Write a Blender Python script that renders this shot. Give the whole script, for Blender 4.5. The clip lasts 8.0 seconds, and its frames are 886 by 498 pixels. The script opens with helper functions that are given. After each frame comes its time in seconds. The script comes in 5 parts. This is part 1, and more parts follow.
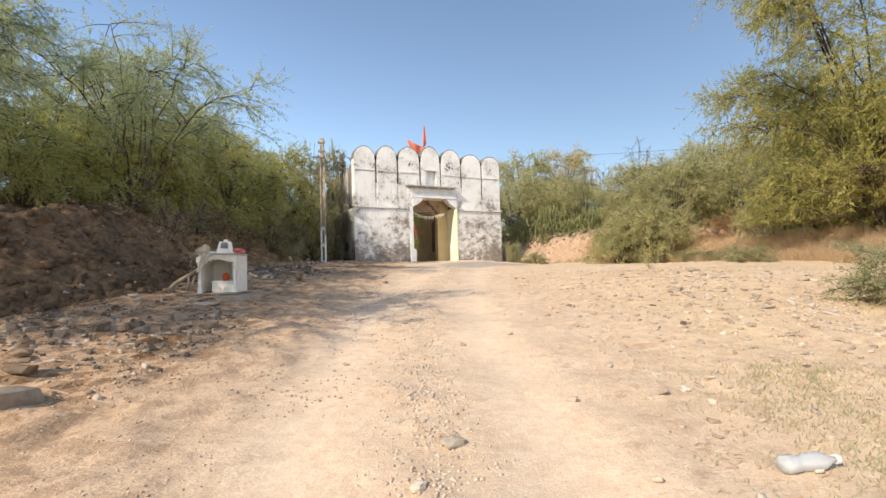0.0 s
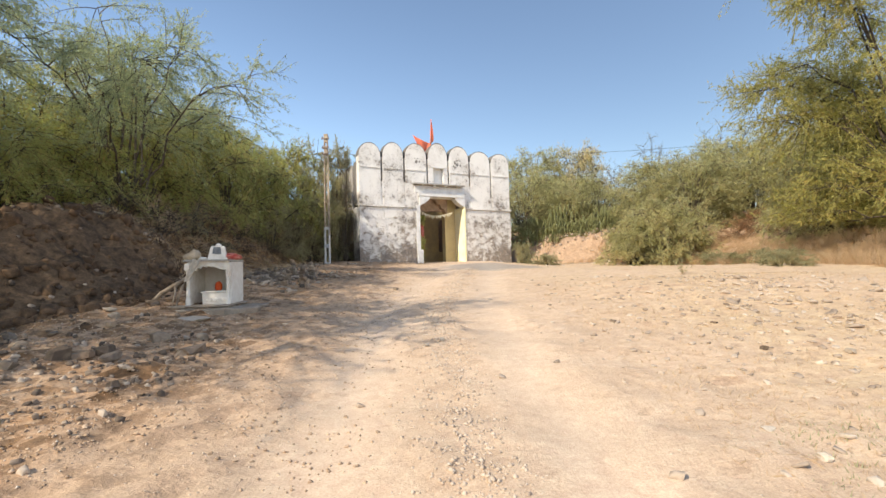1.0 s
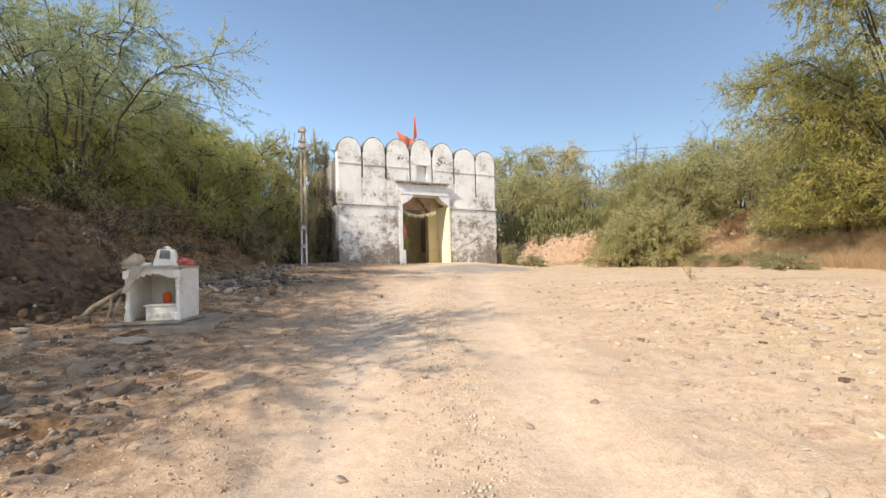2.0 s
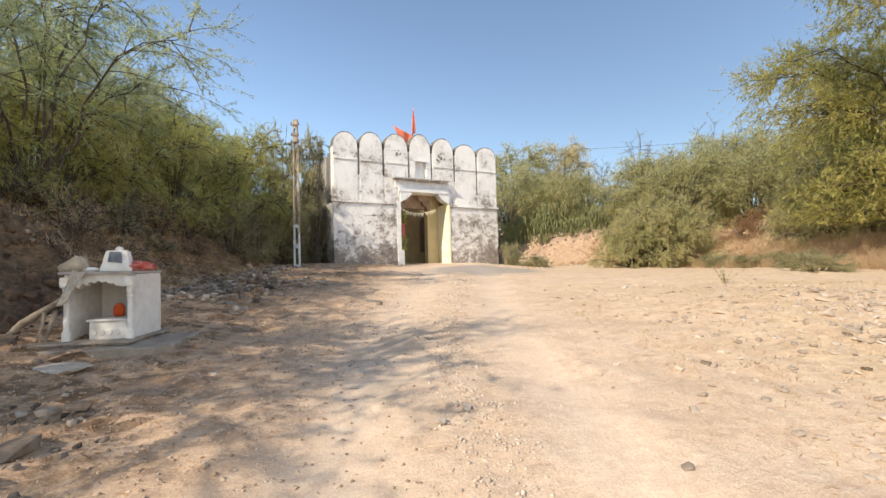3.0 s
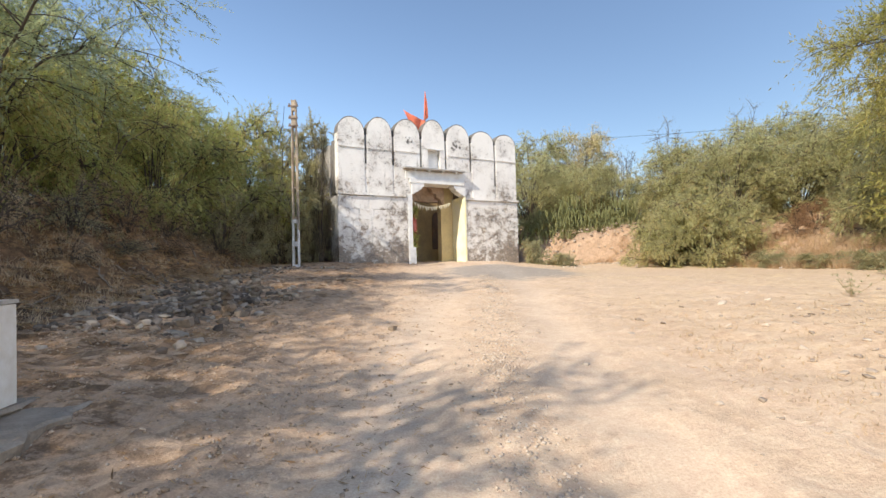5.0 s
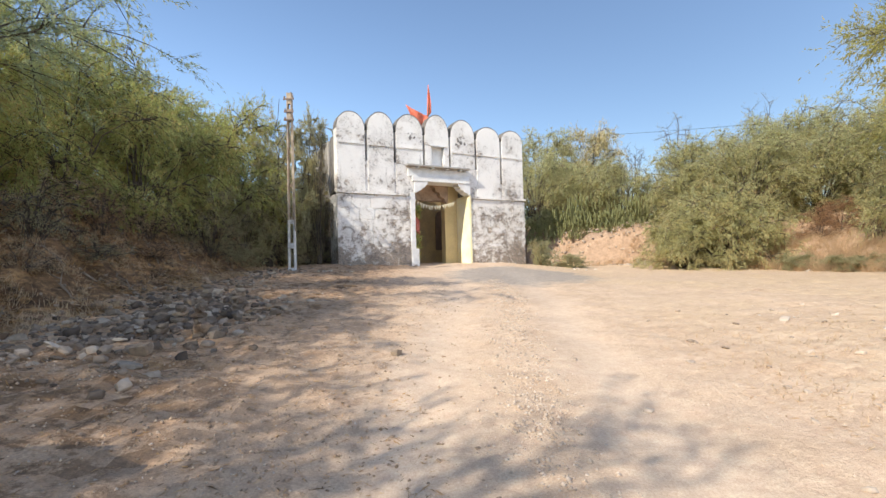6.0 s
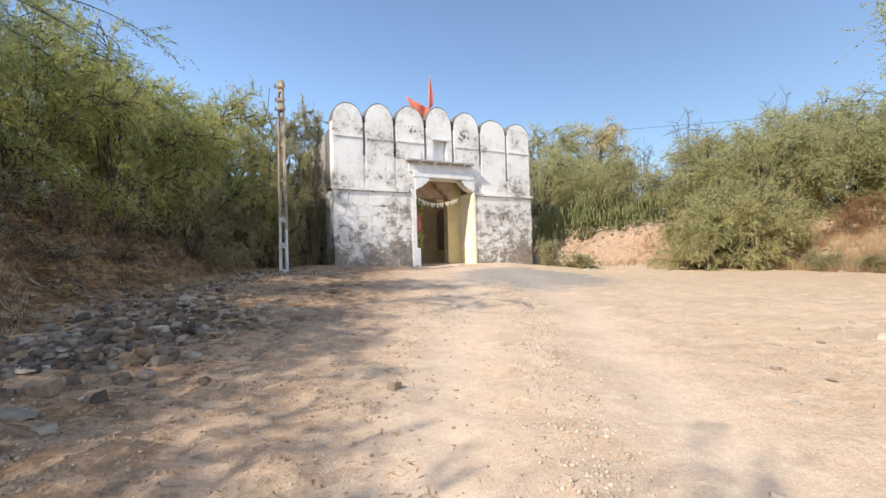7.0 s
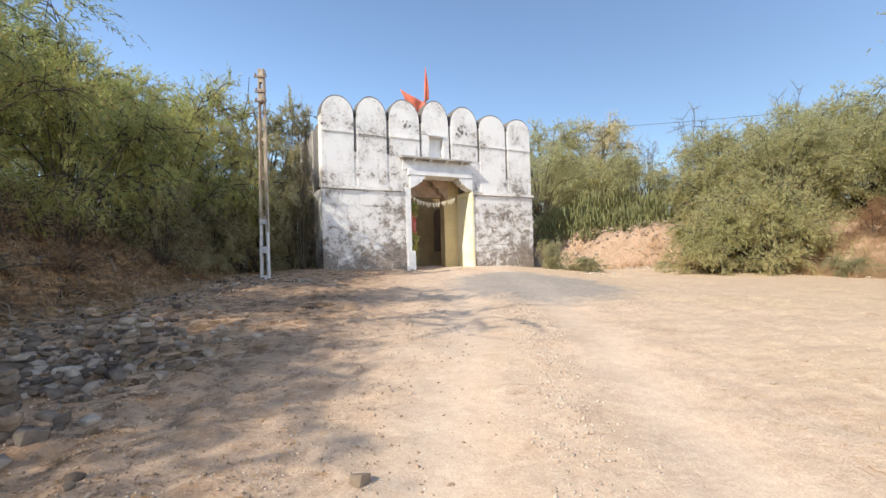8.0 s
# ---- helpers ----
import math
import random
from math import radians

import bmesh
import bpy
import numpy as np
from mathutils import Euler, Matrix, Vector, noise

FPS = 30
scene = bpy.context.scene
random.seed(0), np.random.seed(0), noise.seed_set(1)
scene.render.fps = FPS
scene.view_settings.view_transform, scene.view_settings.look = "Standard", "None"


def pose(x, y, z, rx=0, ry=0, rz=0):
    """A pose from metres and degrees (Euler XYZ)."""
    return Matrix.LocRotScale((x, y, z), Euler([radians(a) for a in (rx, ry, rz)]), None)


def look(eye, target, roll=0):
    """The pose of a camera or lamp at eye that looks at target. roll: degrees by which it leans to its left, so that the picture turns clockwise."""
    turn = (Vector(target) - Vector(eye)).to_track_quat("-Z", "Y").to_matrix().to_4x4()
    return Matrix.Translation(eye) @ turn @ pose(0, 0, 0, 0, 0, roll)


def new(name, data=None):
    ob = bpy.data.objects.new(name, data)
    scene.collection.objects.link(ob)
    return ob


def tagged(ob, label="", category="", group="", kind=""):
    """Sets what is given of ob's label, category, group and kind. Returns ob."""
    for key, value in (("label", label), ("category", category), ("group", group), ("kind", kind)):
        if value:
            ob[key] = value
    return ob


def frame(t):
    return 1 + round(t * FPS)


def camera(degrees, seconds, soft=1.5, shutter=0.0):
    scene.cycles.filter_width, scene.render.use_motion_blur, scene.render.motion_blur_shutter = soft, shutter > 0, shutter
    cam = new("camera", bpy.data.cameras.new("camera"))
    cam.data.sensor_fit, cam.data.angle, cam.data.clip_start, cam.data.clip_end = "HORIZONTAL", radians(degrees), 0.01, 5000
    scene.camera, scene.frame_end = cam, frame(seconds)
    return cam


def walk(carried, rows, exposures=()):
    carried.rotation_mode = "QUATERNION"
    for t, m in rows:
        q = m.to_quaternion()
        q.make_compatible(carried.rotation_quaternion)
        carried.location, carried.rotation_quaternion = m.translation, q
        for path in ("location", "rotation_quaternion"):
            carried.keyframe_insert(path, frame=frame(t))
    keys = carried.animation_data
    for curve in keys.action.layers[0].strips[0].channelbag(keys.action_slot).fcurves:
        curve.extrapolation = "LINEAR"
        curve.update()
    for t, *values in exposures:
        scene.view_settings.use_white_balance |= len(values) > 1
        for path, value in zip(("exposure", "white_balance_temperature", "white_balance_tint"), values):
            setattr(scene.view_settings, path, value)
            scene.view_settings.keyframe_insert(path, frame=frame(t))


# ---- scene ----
# camera and its walk
cam = camera(87.5, 8.0)
PATH = [
    (0, (-0.181, 1.239, 1.652), (-0.174, 3.237, 1.742), -1.6),
    (0.5, (-0.326, 1.814, 1.733), (-0.343, 3.812, 1.819), -1.5),
    (1, (-0.497, 2.296, 1.828), (-0.502, 4.295, 1.912), -1.5),
    (1.5, (-0.646, 2.881, 1.9), (-0.612, 4.879, 1.976), -1.5),
    (2, (-0.724, 3.46, 1.956), (-0.641, 5.457, 2.035), -1.4),
    (2.2, (-0.754, 3.678, 1.95), (-0.658, 5.673, 2.037), -1.3),
    (3.5, (-0.941, 5.216, 2.105), (-0.845, 7.213, 2.167), -1.5),
    (4, (-0.979, 5.785, 2.174), (-0.895, 7.783, 2.223), -1.5),
    (4.5, (-1.105, 6.466, 2.214), (-1.033, 8.463, 2.27), -1.5),
    (5.8, (-1.233, 7.924, 2.347), (-1.176, 9.922, 2.4), -1.4),
    (6, (-1.272, 8.15, 2.385), (-1.214, 10.148, 2.437), -1.5),
    (6.5, (-1.295, 8.796, 2.427), (-1.239, 10.794, 2.479), -1.6),
    (7, (-1.334, 9.395, 2.429), (-1.279, 11.394, 2.479), -1.6),
    (7.5, (-1.287, 10.078, 2.481), (-1.229, 12.077, 2.529), -1.6),
    (8, (-1.239, 10.643, 2.649), (-1.174, 12.641, 2.691), -1.6),
]
walk(cam, [(t, look(eye, target, roll)) for t, eye, target, roll in PATH],
     exposures=((0.0, 0.50, 7100, 10), (4.0, 0.50, 6950, 10), (6.0, 0.52, 6600, 10), (8.0, 0.52, 6520, 10)))

# world, sun, exposure
SUN_WAY = Vector((0.72, 0.694, 0.0)).normalized()      # the way in which the light travels, seen from above
SUN_UP = radians(36)
world = bpy.data.worlds.new("sky_world")
world.use_nodes = True
scene.world = world
wn = world.node_tree.nodes
sky = wn.new("ShaderNodeTexSky")
sky.sky_type = "NISHITA"
sky.sun_disc = False
sky.sun_elevation = SUN_UP
sky.sun_rotation = math.atan2(SUN_WAY.x, -SUN_WAY.y)
sky.air_density, sky.dust_density, sky.ozone_density = 1.0, 0.40, 2.3
wn["Background"].inputs["Strength"].default_value = 0.15
world.node_tree.links.new(sky.outputs[0], wn["Background"].inputs["Color"])
lamp = bpy.data.lights.new("sun", "SUN")
lamp.energy, lamp.angle, lamp.color = 4.2, radians(0.55), (1.0, 0.93, 0.81)
sun = new("sun", lamp)
sun.matrix_world = look((0, 0, 40), Vector((0, 0, 40)) + SUN_WAY * math.cos(SUN_UP) - Vector((0, 0, math.sin(SUN_UP))))


# materials
def ramp(nt, fac, stops):
    """A colour ramp on fac; stops: (place, grey or colour)."""
    n = nt.nodes.new("ShaderNodeValToRGB")
    e = n.color_ramp.elements
    while len(e) < len(stops):
        e.new(0.5)
    for el, (p, c) in zip(e, stops):
        el.position = p
        el.color = (*c, 1) if isinstance(c, tuple) else (c, c, c, 1)
    nt.links.new(fac, n.inputs[0])
    return n.outputs[0]


def mix(nt, fac, a, b, kind="MIX"):
    n = nt.nodes.new("ShaderNodeMix")
    n.data_type, n.blend_type = "RGBA", kind
    for sock, v in ((n.inputs[0], fac), (n.inputs[6], a), (n.inputs[7], b)):
        if isinstance(v, (int, float)):
            sock.default_value = v
        elif isinstance(v, tuple):
            sock.default_value = (*v, 1)
        else:
            nt.links.new(v, sock)
    return n.outputs[2]


def calc(nt, op, a, b=0.0, c=0.0, clamp=False):
    n = nt.nodes.new("ShaderNodeMath")
    n.operation, n.use_clamp = op, clamp
    for sock, v in zip(n.inputs, (a, b, c)):
        if isinstance(v, (int, float)):
            sock.default_value = v
        else:
            nt.links.new(v, sock)
    return n.outputs[0]


def grain(nt, scale, detail=5.0, rough=0.6, stretch=None, off=0.0):
    """Noise in world metres: scale features to the metre."""
    geo = nt.nodes.new("ShaderNodeNewGeometry")
    mp = nt.nodes.new("ShaderNodeMapping")
    mp.inputs["Location"].default_value = (off, off * 1.7, off * 0.6)
    if stretch:
        mp.inputs["Scale"].default_value = stretch
    nt.links.new(geo.outputs["Position"], mp.inputs[0])
    n = nt.nodes.new("ShaderNodeTexNoise")
    n.inputs["Scale"].default_value, n.inputs["Detail"].default_value, n.inputs["Roughness"].default_value = scale, detail, rough
    nt.links.new(mp.outputs[0], n.inputs["Vector"])
    return n.outputs["Fac"]


def xyz(nt):
    geo = nt.nodes.new("ShaderNodeNewGeometry")
    sep = nt.nodes.new("ShaderNodeSeparateXYZ")
    nt.links.new(geo.outputs["Position"], sep.inputs[0])
    return sep.outputs


def material(name, rough=0.9, metal=0.0):
    m = bpy.data.materials.new(name)
    m.use_nodes = True
    b = m.node_tree.nodes["Principled BSDF"]
    b.inputs["Roughness"].default_value, b.inputs["Metallic"].default_value = rough, metal
    b.inputs["Specular IOR Level"].default_value = 0.25
    return m, m.node_tree, b


def bump(nt, bsdf, height, strength=0.5, dist=0.02):
    n = nt.nodes.new("ShaderNodeBump")
    n.inputs["Strength"].default_value, n.inputs["Distance"].default_value = strength, dist
    nt.links.new(height, n.inputs["Height"])
    nt.links.new(n.outputs[0], bsdf.inputs["Normal"])


def two_tone(name, a, b, scale=6.0, rough=0.9, fine=60.0, relief=0.4, dist=0.01, spread=(0.35, 0.65), metal=0.0):
    """A surface that varies between two colours, with finer grain and relief."""
    m, nt, bs = material(name, rough, metal)
    col = mix(nt, ramp(nt, grain(nt, scale), [(spread[0], 0.0), (spread[1], 1.0)]), a, b)
    f = grain(nt, fine, 4)
    col = mix(nt, 0.5, col, ramp(nt, f, [(0.25, 0.35), (0.75, 0.75)]), "OVERLAY")
    nt.links.new(col, bs.inputs["Base Color"])
    bump(nt, bs, f, relief, dist)
    return m


def leafy(name, dark, light, dry=None, amount=0.0):
    """Thin leaves that let light through; each leaf has its own tone."""
    m, nt, bs = material(name, 0.65)
    geo = nt.nodes.new("ShaderNodeNewGeometry")
    rnd = geo.outputs["Random Per Island"]
    col = mix(nt, rnd, dark, light)
    big = ramp(nt, grain(nt, 0.5, 3), [(0.35, 0.0), (0.65, 1.0)])
    col = mix(nt, calc(nt, "MULTIPLY", big, 0.55), col, light)
    if dry:
        pick = calc(nt, "GREATER_THAN", calc(nt, "ADD", calc(nt, "FRACT", calc(nt, "MULTIPLY", rnd, 17.3)), calc(nt, "MULTIPLY", grain(nt, 0.9, 3, off=7.0), 0.9)), 1.45 - amount)
        col = mix(nt, pick, col, dry)
    nt.links.new(col, bs.inputs["Base Color"])
    tr = nt.nodes.new("ShaderNodeBsdfTranslucent")
    nt.links.new(mix(nt, 0.5, col, light), tr.inputs["Color"])
    ms = nt.nodes.new("ShaderNodeMixShader")
    ms.inputs[0].default_value = 0.55
    nt.links.new(bs.outputs[0], ms.inputs[1])
    nt.links.new(tr.outputs[0], ms.inputs[2])
    nt.links.new(ms.outputs[0], nt.nodes["Material Output"].inputs["Surface"])
    return m


def limewash(name, white=(0.84, 0.81, 0.77), wear=0.0, age=0.0):
    """Old white limewash on masonry: grey bloom, black lichen specks and flaked patches that bare brown stone, mostly low down."""
    m, nt, bs = material(name, 0.95)
    p = xyz(nt)
    low = calc(nt, "MULTIPLY_ADD", p[2], -0.17, 1.15, clamp=True)              # 1 near the foot, 0 near the parapet
    big = grain(nt, 0.7, 8, 0.68)
    blot = grain(nt, 3.0, 10, 0.82, (1.0, 1.0, 1.25), 3.0)
    spot = grain(nt, 7.5, 8, 0.8, None, 6.0)
    streak = grain(nt, 2.6, 6, 0.7, (1.0, 1.0, 0.2), 9.0)
    fine = grain(nt, 18.0, 6, 0.75)
    col = mix(nt, ramp(nt, big, [(0.44, 0.0), (0.72, 0.75)]), white, (0.62, 0.59, 0.56))
    col = mix(nt, 0.35, col, ramp(nt, spot, [(0.3, 0.3), (0.7, 0.7)]), "OVERLAY")
    worn = calc(nt, "ADD", calc(nt, "MULTIPLY_ADD", blot, 0.60, calc(nt, "MULTIPLY_ADD", big, 0.36, -0.105)), calc(nt, "ADD", calc(nt, "MULTIPLY", low, 0.15 + wear), calc(nt, "MULTIPLY_ADD", fine, 0.18, age)))
    col = mix(nt, ramp(nt, worn, [(0.54, 0.0), (0.66, 0.55)]), col, (0.55, 0.50, 0.45))
    mask = ramp(nt, worn, [(0.60, 0.0), (0.645, 0.9)])
    col = mix(nt, mask, col, mix(nt, ramp(nt, fine, [(0.38, 0.0), (0.62, 1.0)]), (0.12, 0.095, 0.08), (0.44, 0.36, 0.29)))
    dots = ramp(nt, calc(nt, "MULTIPLY_ADD", spot, 0.66, calc(nt, "MULTIPLY", big, 0.34)), [(0.56, 0.0), (0.60, 0.85)])
    col = mix(nt, dots, col, (0.16, 0.145, 0.13))
    col = mix(nt, ramp(nt, calc(nt, "ADD", calc(nt, "MULTIPLY", streak, 0.75), calc(nt, "MULTIPLY", fine, 0.25)), [(0.57, 0.0), (0.66, 0.7)]), col, (0.27, 0.25, 0.23))
    nt.links.new(col, bs.inputs["Base Color"])
    bump(nt, bs, calc(nt, "ADD", calc(nt, "MULTIPLY", mask, -0.7), calc(nt, "MULTIPLY", fine, 0.5)), 0.6, 0.05)
    return m


WHITE = limewash("old_limewash", wear=0.03, age=0.045)
WHITE_HIGH = limewash("parapet_limewash", wear=-0.02, age=0.075)
# side walls: weathered, with tree shade put into the darker base colour
SHADED_LIME = limewash("weathered_shaded_limewash", (0.40, 0.37, 0.34), 0.05, 0.10)
PAINT = two_tone("white_paint", (0.82, 0.81, 0.79), (0.66, 0.65, 0.63), 2.5, 0.85, 30, 0.3)
SHRINE_WHITE = two_tone("shrine_whitewash", (0.74, 0.69, 0.615), (0.62, 0.555, 0.475), 1.6, 0.9, 14, 0.25)
PALE_YELLOW = two_tone("pale_yellow_limewash", (0.86, 0.78, 0.44), (0.86, 0.82, 0.64), 1.2, 0.9, 25, 0.3)
TAN = two_tone("tan_plaster", (0.60, 0.47, 0.25), (0.52, 0.41, 0.23), 1.5, 0.95, 20, 0.4)
OCHRE = two_tone("ochre_plaster", (0.46, 0.33, 0.155), (0.34, 0.25, 0.135), 1.5, 0.95, 20, 0.4)
LICHEN = two_tone("lichen_crust", (0.16, 0.14, 0.125), (0.46, 0.43, 0.40), 9.0, spread=(0.4, 0.6))
MORTAR_DARK = two_tone("blackened_mortar", (0.10, 0.095, 0.09), (0.24, 0.22, 0.20), 7.0)
TERRACOTTA = two_tone("bare_stone_ceiling", (0.20, 0.13, 0.09), (0.13, 0.095, 0.07), 4.0)
BARE_STONE = two_tone("bare_tan_stone", (0.42, 0.31, 0.23), (0.28, 0.20, 0.15), 5.0)
CONCRETE = two_tone("aged_concrete", (0.30, 0.28, 0.25), (0.44, 0.41, 0.37), 5.0)
POLE_BROWN = two_tone("weathered_brown_concrete", (0.30, 0.235, 0.175), (0.48, 0.40, 0.315), 4.0)
LIME_POST = two_tone("limewashed_concrete", (0.72, 0.72, 0.72), (0.52, 0.51, 0.50), 6.0)
STEEL = two_tone("rusty_steel", (0.16, 0.10, 0.07), (0.25, 0.22, 0.20), 20.0, 0.7, 80, 0.3, 0.004, metal=0.5)
TAN_STONE = two_tone("tan_sandstone", (0.36, 0.28, 0.19), (0.50, 0.41, 0.30), 9.0)
SLAB = two_tone("dusty_slab", (0.24, 0.19, 0.145), (0.36, 0.295, 0.23), 4.0)
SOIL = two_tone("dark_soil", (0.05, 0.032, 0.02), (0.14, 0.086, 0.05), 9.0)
ORANGE = two_tone("vermilion_paste", (0.72, 0.11, 0.02), (0.62, 0.08, 0.02), 8.0, 0.6)
SAFFRON = two_tone("saffron_cloth", (0.80, 0.22, 0.13), (0.70, 0.16, 0.09), 5.0, 0.9)
RED = two_tone("red_cloth", (0.36, 0.045, 0.035), (0.60, 0.24, 0.19), 16.0, 0.9)
RAG = two_tone("dusty_rag", (0.50, 0.44, 0.36), (0.34, 0.29, 0.23), 14.0, 0.95)
CREAM = two_tone("cream_pennants", (0.78, 0.70, 0.50), (0.70, 0.62, 0.42), 9.0)
SLATE = two_tone("dark_panel", (0.10, 0.11, 0.12), (0.20, 0.21, 0.22), 14.0, 0.5)
BARK = two_tone("grey_bark", (0.06, 0.047, 0.037), (0.13, 0.104, 0.082), 9.0, 0.95, 50, 0.6)
DEADWOOD = two_tone("weathered_wood", (0.19, 0.145, 0.105), (0.31, 0.25, 0.19), 8.0)
CABLE = two_tone("black_cable", (0.03, 0.03, 0.03), (0.06, 0.06, 0.06), 20.0, 0.6)
LEAF_TREE = leafy("thorn_tree_leaves_grey_green", (0.16, 0.19, 0.10), (0.52, 0.57, 0.32), (0.42, 0.32, 0.14), 0.06)
LEAF_LEFT = leafy("thorn_bush_leaves_green", (0.15, 0.17, 0.055), (0.56, 0.58, 0.21), (0.52, 0.37, 0.15), 0.24)
LEAF_RIGHT = leafy("thorn_tree_leaves_yellow_green", (0.25, 0.245, 0.08), (0.54, 0.505, 0.175), (0.60, 0.46, 0.17), 0.10)
LEAF_BUSH = leafy("thorn_bush_leaves_olive", (0.35, 0.345, 0.175), (0.63, 0.61, 0.325), (0.58, 0.43, 0.23), 0.14)
LEAF_DRY = leafy("dry_twiggy_leaves", (0.30, 0.26, 0.15), (0.48, 0.43, 0.26), (0.20, 0.20, 0.08), 0.15)
LEAF_KHAKI = leafy("khaki_leaves", (0.30, 0.28, 0.15), (0.54, 0.50, 0.29), (0.30, 0.25, 0.14), 0.15)
LEAF_RUST = leafy("rusty_dead_leaves", (0.34, 0.19, 0.10), (0.52, 0.33, 0.19))
LEAF_FLOWER = leafy("pale_flowering_leaves", (0.24, 0.23, 0.07), (0.48, 0.44, 0.17), (0.88, 0.74, 0.50), 0.62)
CACTUS = leafy("spurge_stems", (0.22, 0.24, 0.10), (0.42, 0.42, 0.21))
STRAW = leafy("dry_grass", (0.50, 0.36, 0.22), (0.70, 0.54, 0.36), (0.40, 0.26, 0.15), 0.05)
LITTER = leafy("dry_litter", (0.20, 0.11, 0.05), (0.64, 0.41, 0.19), (0.07, 0.05, 0.035), 0.25)
WEED = leafy("grey_green_weeds", (0.30, 0.30, 0.17), (0.50, 0.48, 0.29), (0.6, 0.46, 0.27), 0.12)


def stone_mat(name, tones):
    m, nt, bs = material(name, 0.92)
    info = nt.nodes.new("ShaderNodeObjectInfo")
    col = ramp(nt, info.outputs["Random"], [(i / (len(tones) - 1), c) for i, c in enumerate(tones)])
    col = mix(nt, 0.55, col, ramp(nt, grain(nt, 18, 6), [(0.3, 0.3), (0.7, 0.72)]), "OVERLAY")
    col = mix(nt, ramp(nt, grain(nt, 5, 4, off=5.0), [(0.52, 0.0), (0.72, 0.5)]), col, (0.38, 0.30, 0.215))
    nt.links.new(col, bs.inputs["Base Color"])
    bump(nt, bs, grain(nt, 30, 6), 0.5, 0.02)
    return m


STONE = stone_mat("mixed_stone", ((0.105, 0.078, 0.058), (0.25, 0.175, 0.12), (0.165, 0.135, 0.108), (0.125, 0.092, 0.068), (0.37, 0.275, 0.19), (0.15, 0.12, 0.096), (0.43, 0.36, 0.285)))
STONE_PALE = stone_mat("pale_stone", ((0.36, 0.295, 0.23), (0.55, 0.47, 0.38)))


def pebble_mat(name, a, b, c):
    m, nt, bs = material(name, 0.95)
    geo = nt.nodes.new("ShaderNodeNewGeometry")
    col = ramp(nt, geo.outputs["Random Per Island"], [(0.0, a), (0.55, b), (1.0, c)])
    nt.links.new(mix(nt, 0.4, col, ramp(nt, grain(nt, 25, 5), [(0.3, 0.35), (0.7, 0.7)]), "OVERLAY"), bs.inputs["Base Color"])
    return m


GRAVEL = pebble_mat("gravel", (0.38, 0.30, 0.235), (0.49, 0.39, 0.305), (0.58, 0.48, 0.39))
FIELD_STONE = pebble_mat("field_stone", (0.27, 0.215, 0.168), (0.41, 0.33, 0.262), (0.53, 0.44, 0.355))
EARTH_LUMP = pebble_mat("earth_lump", (0.26, 0.185, 0.125), (0.40, 0.285, 0.195), (0.54, 0.40, 0.285))
RUBBLE = pebble_mat("rubble_stone", (0.08, 0.062, 0.05), (0.22, 0.165, 0.122), (0.46, 0.375, 0.295))


ROAD_Y = (0.0, 4.0, 6.4, 9.0, 11.0, 13.3, 14.7, 16.6, 20.0, 25.0)
ROAD_X = (-0.1, -0.3, -0.45, -0.6, -0.62, -0.3, -0.15, 0.13, 0.4, 0.7)


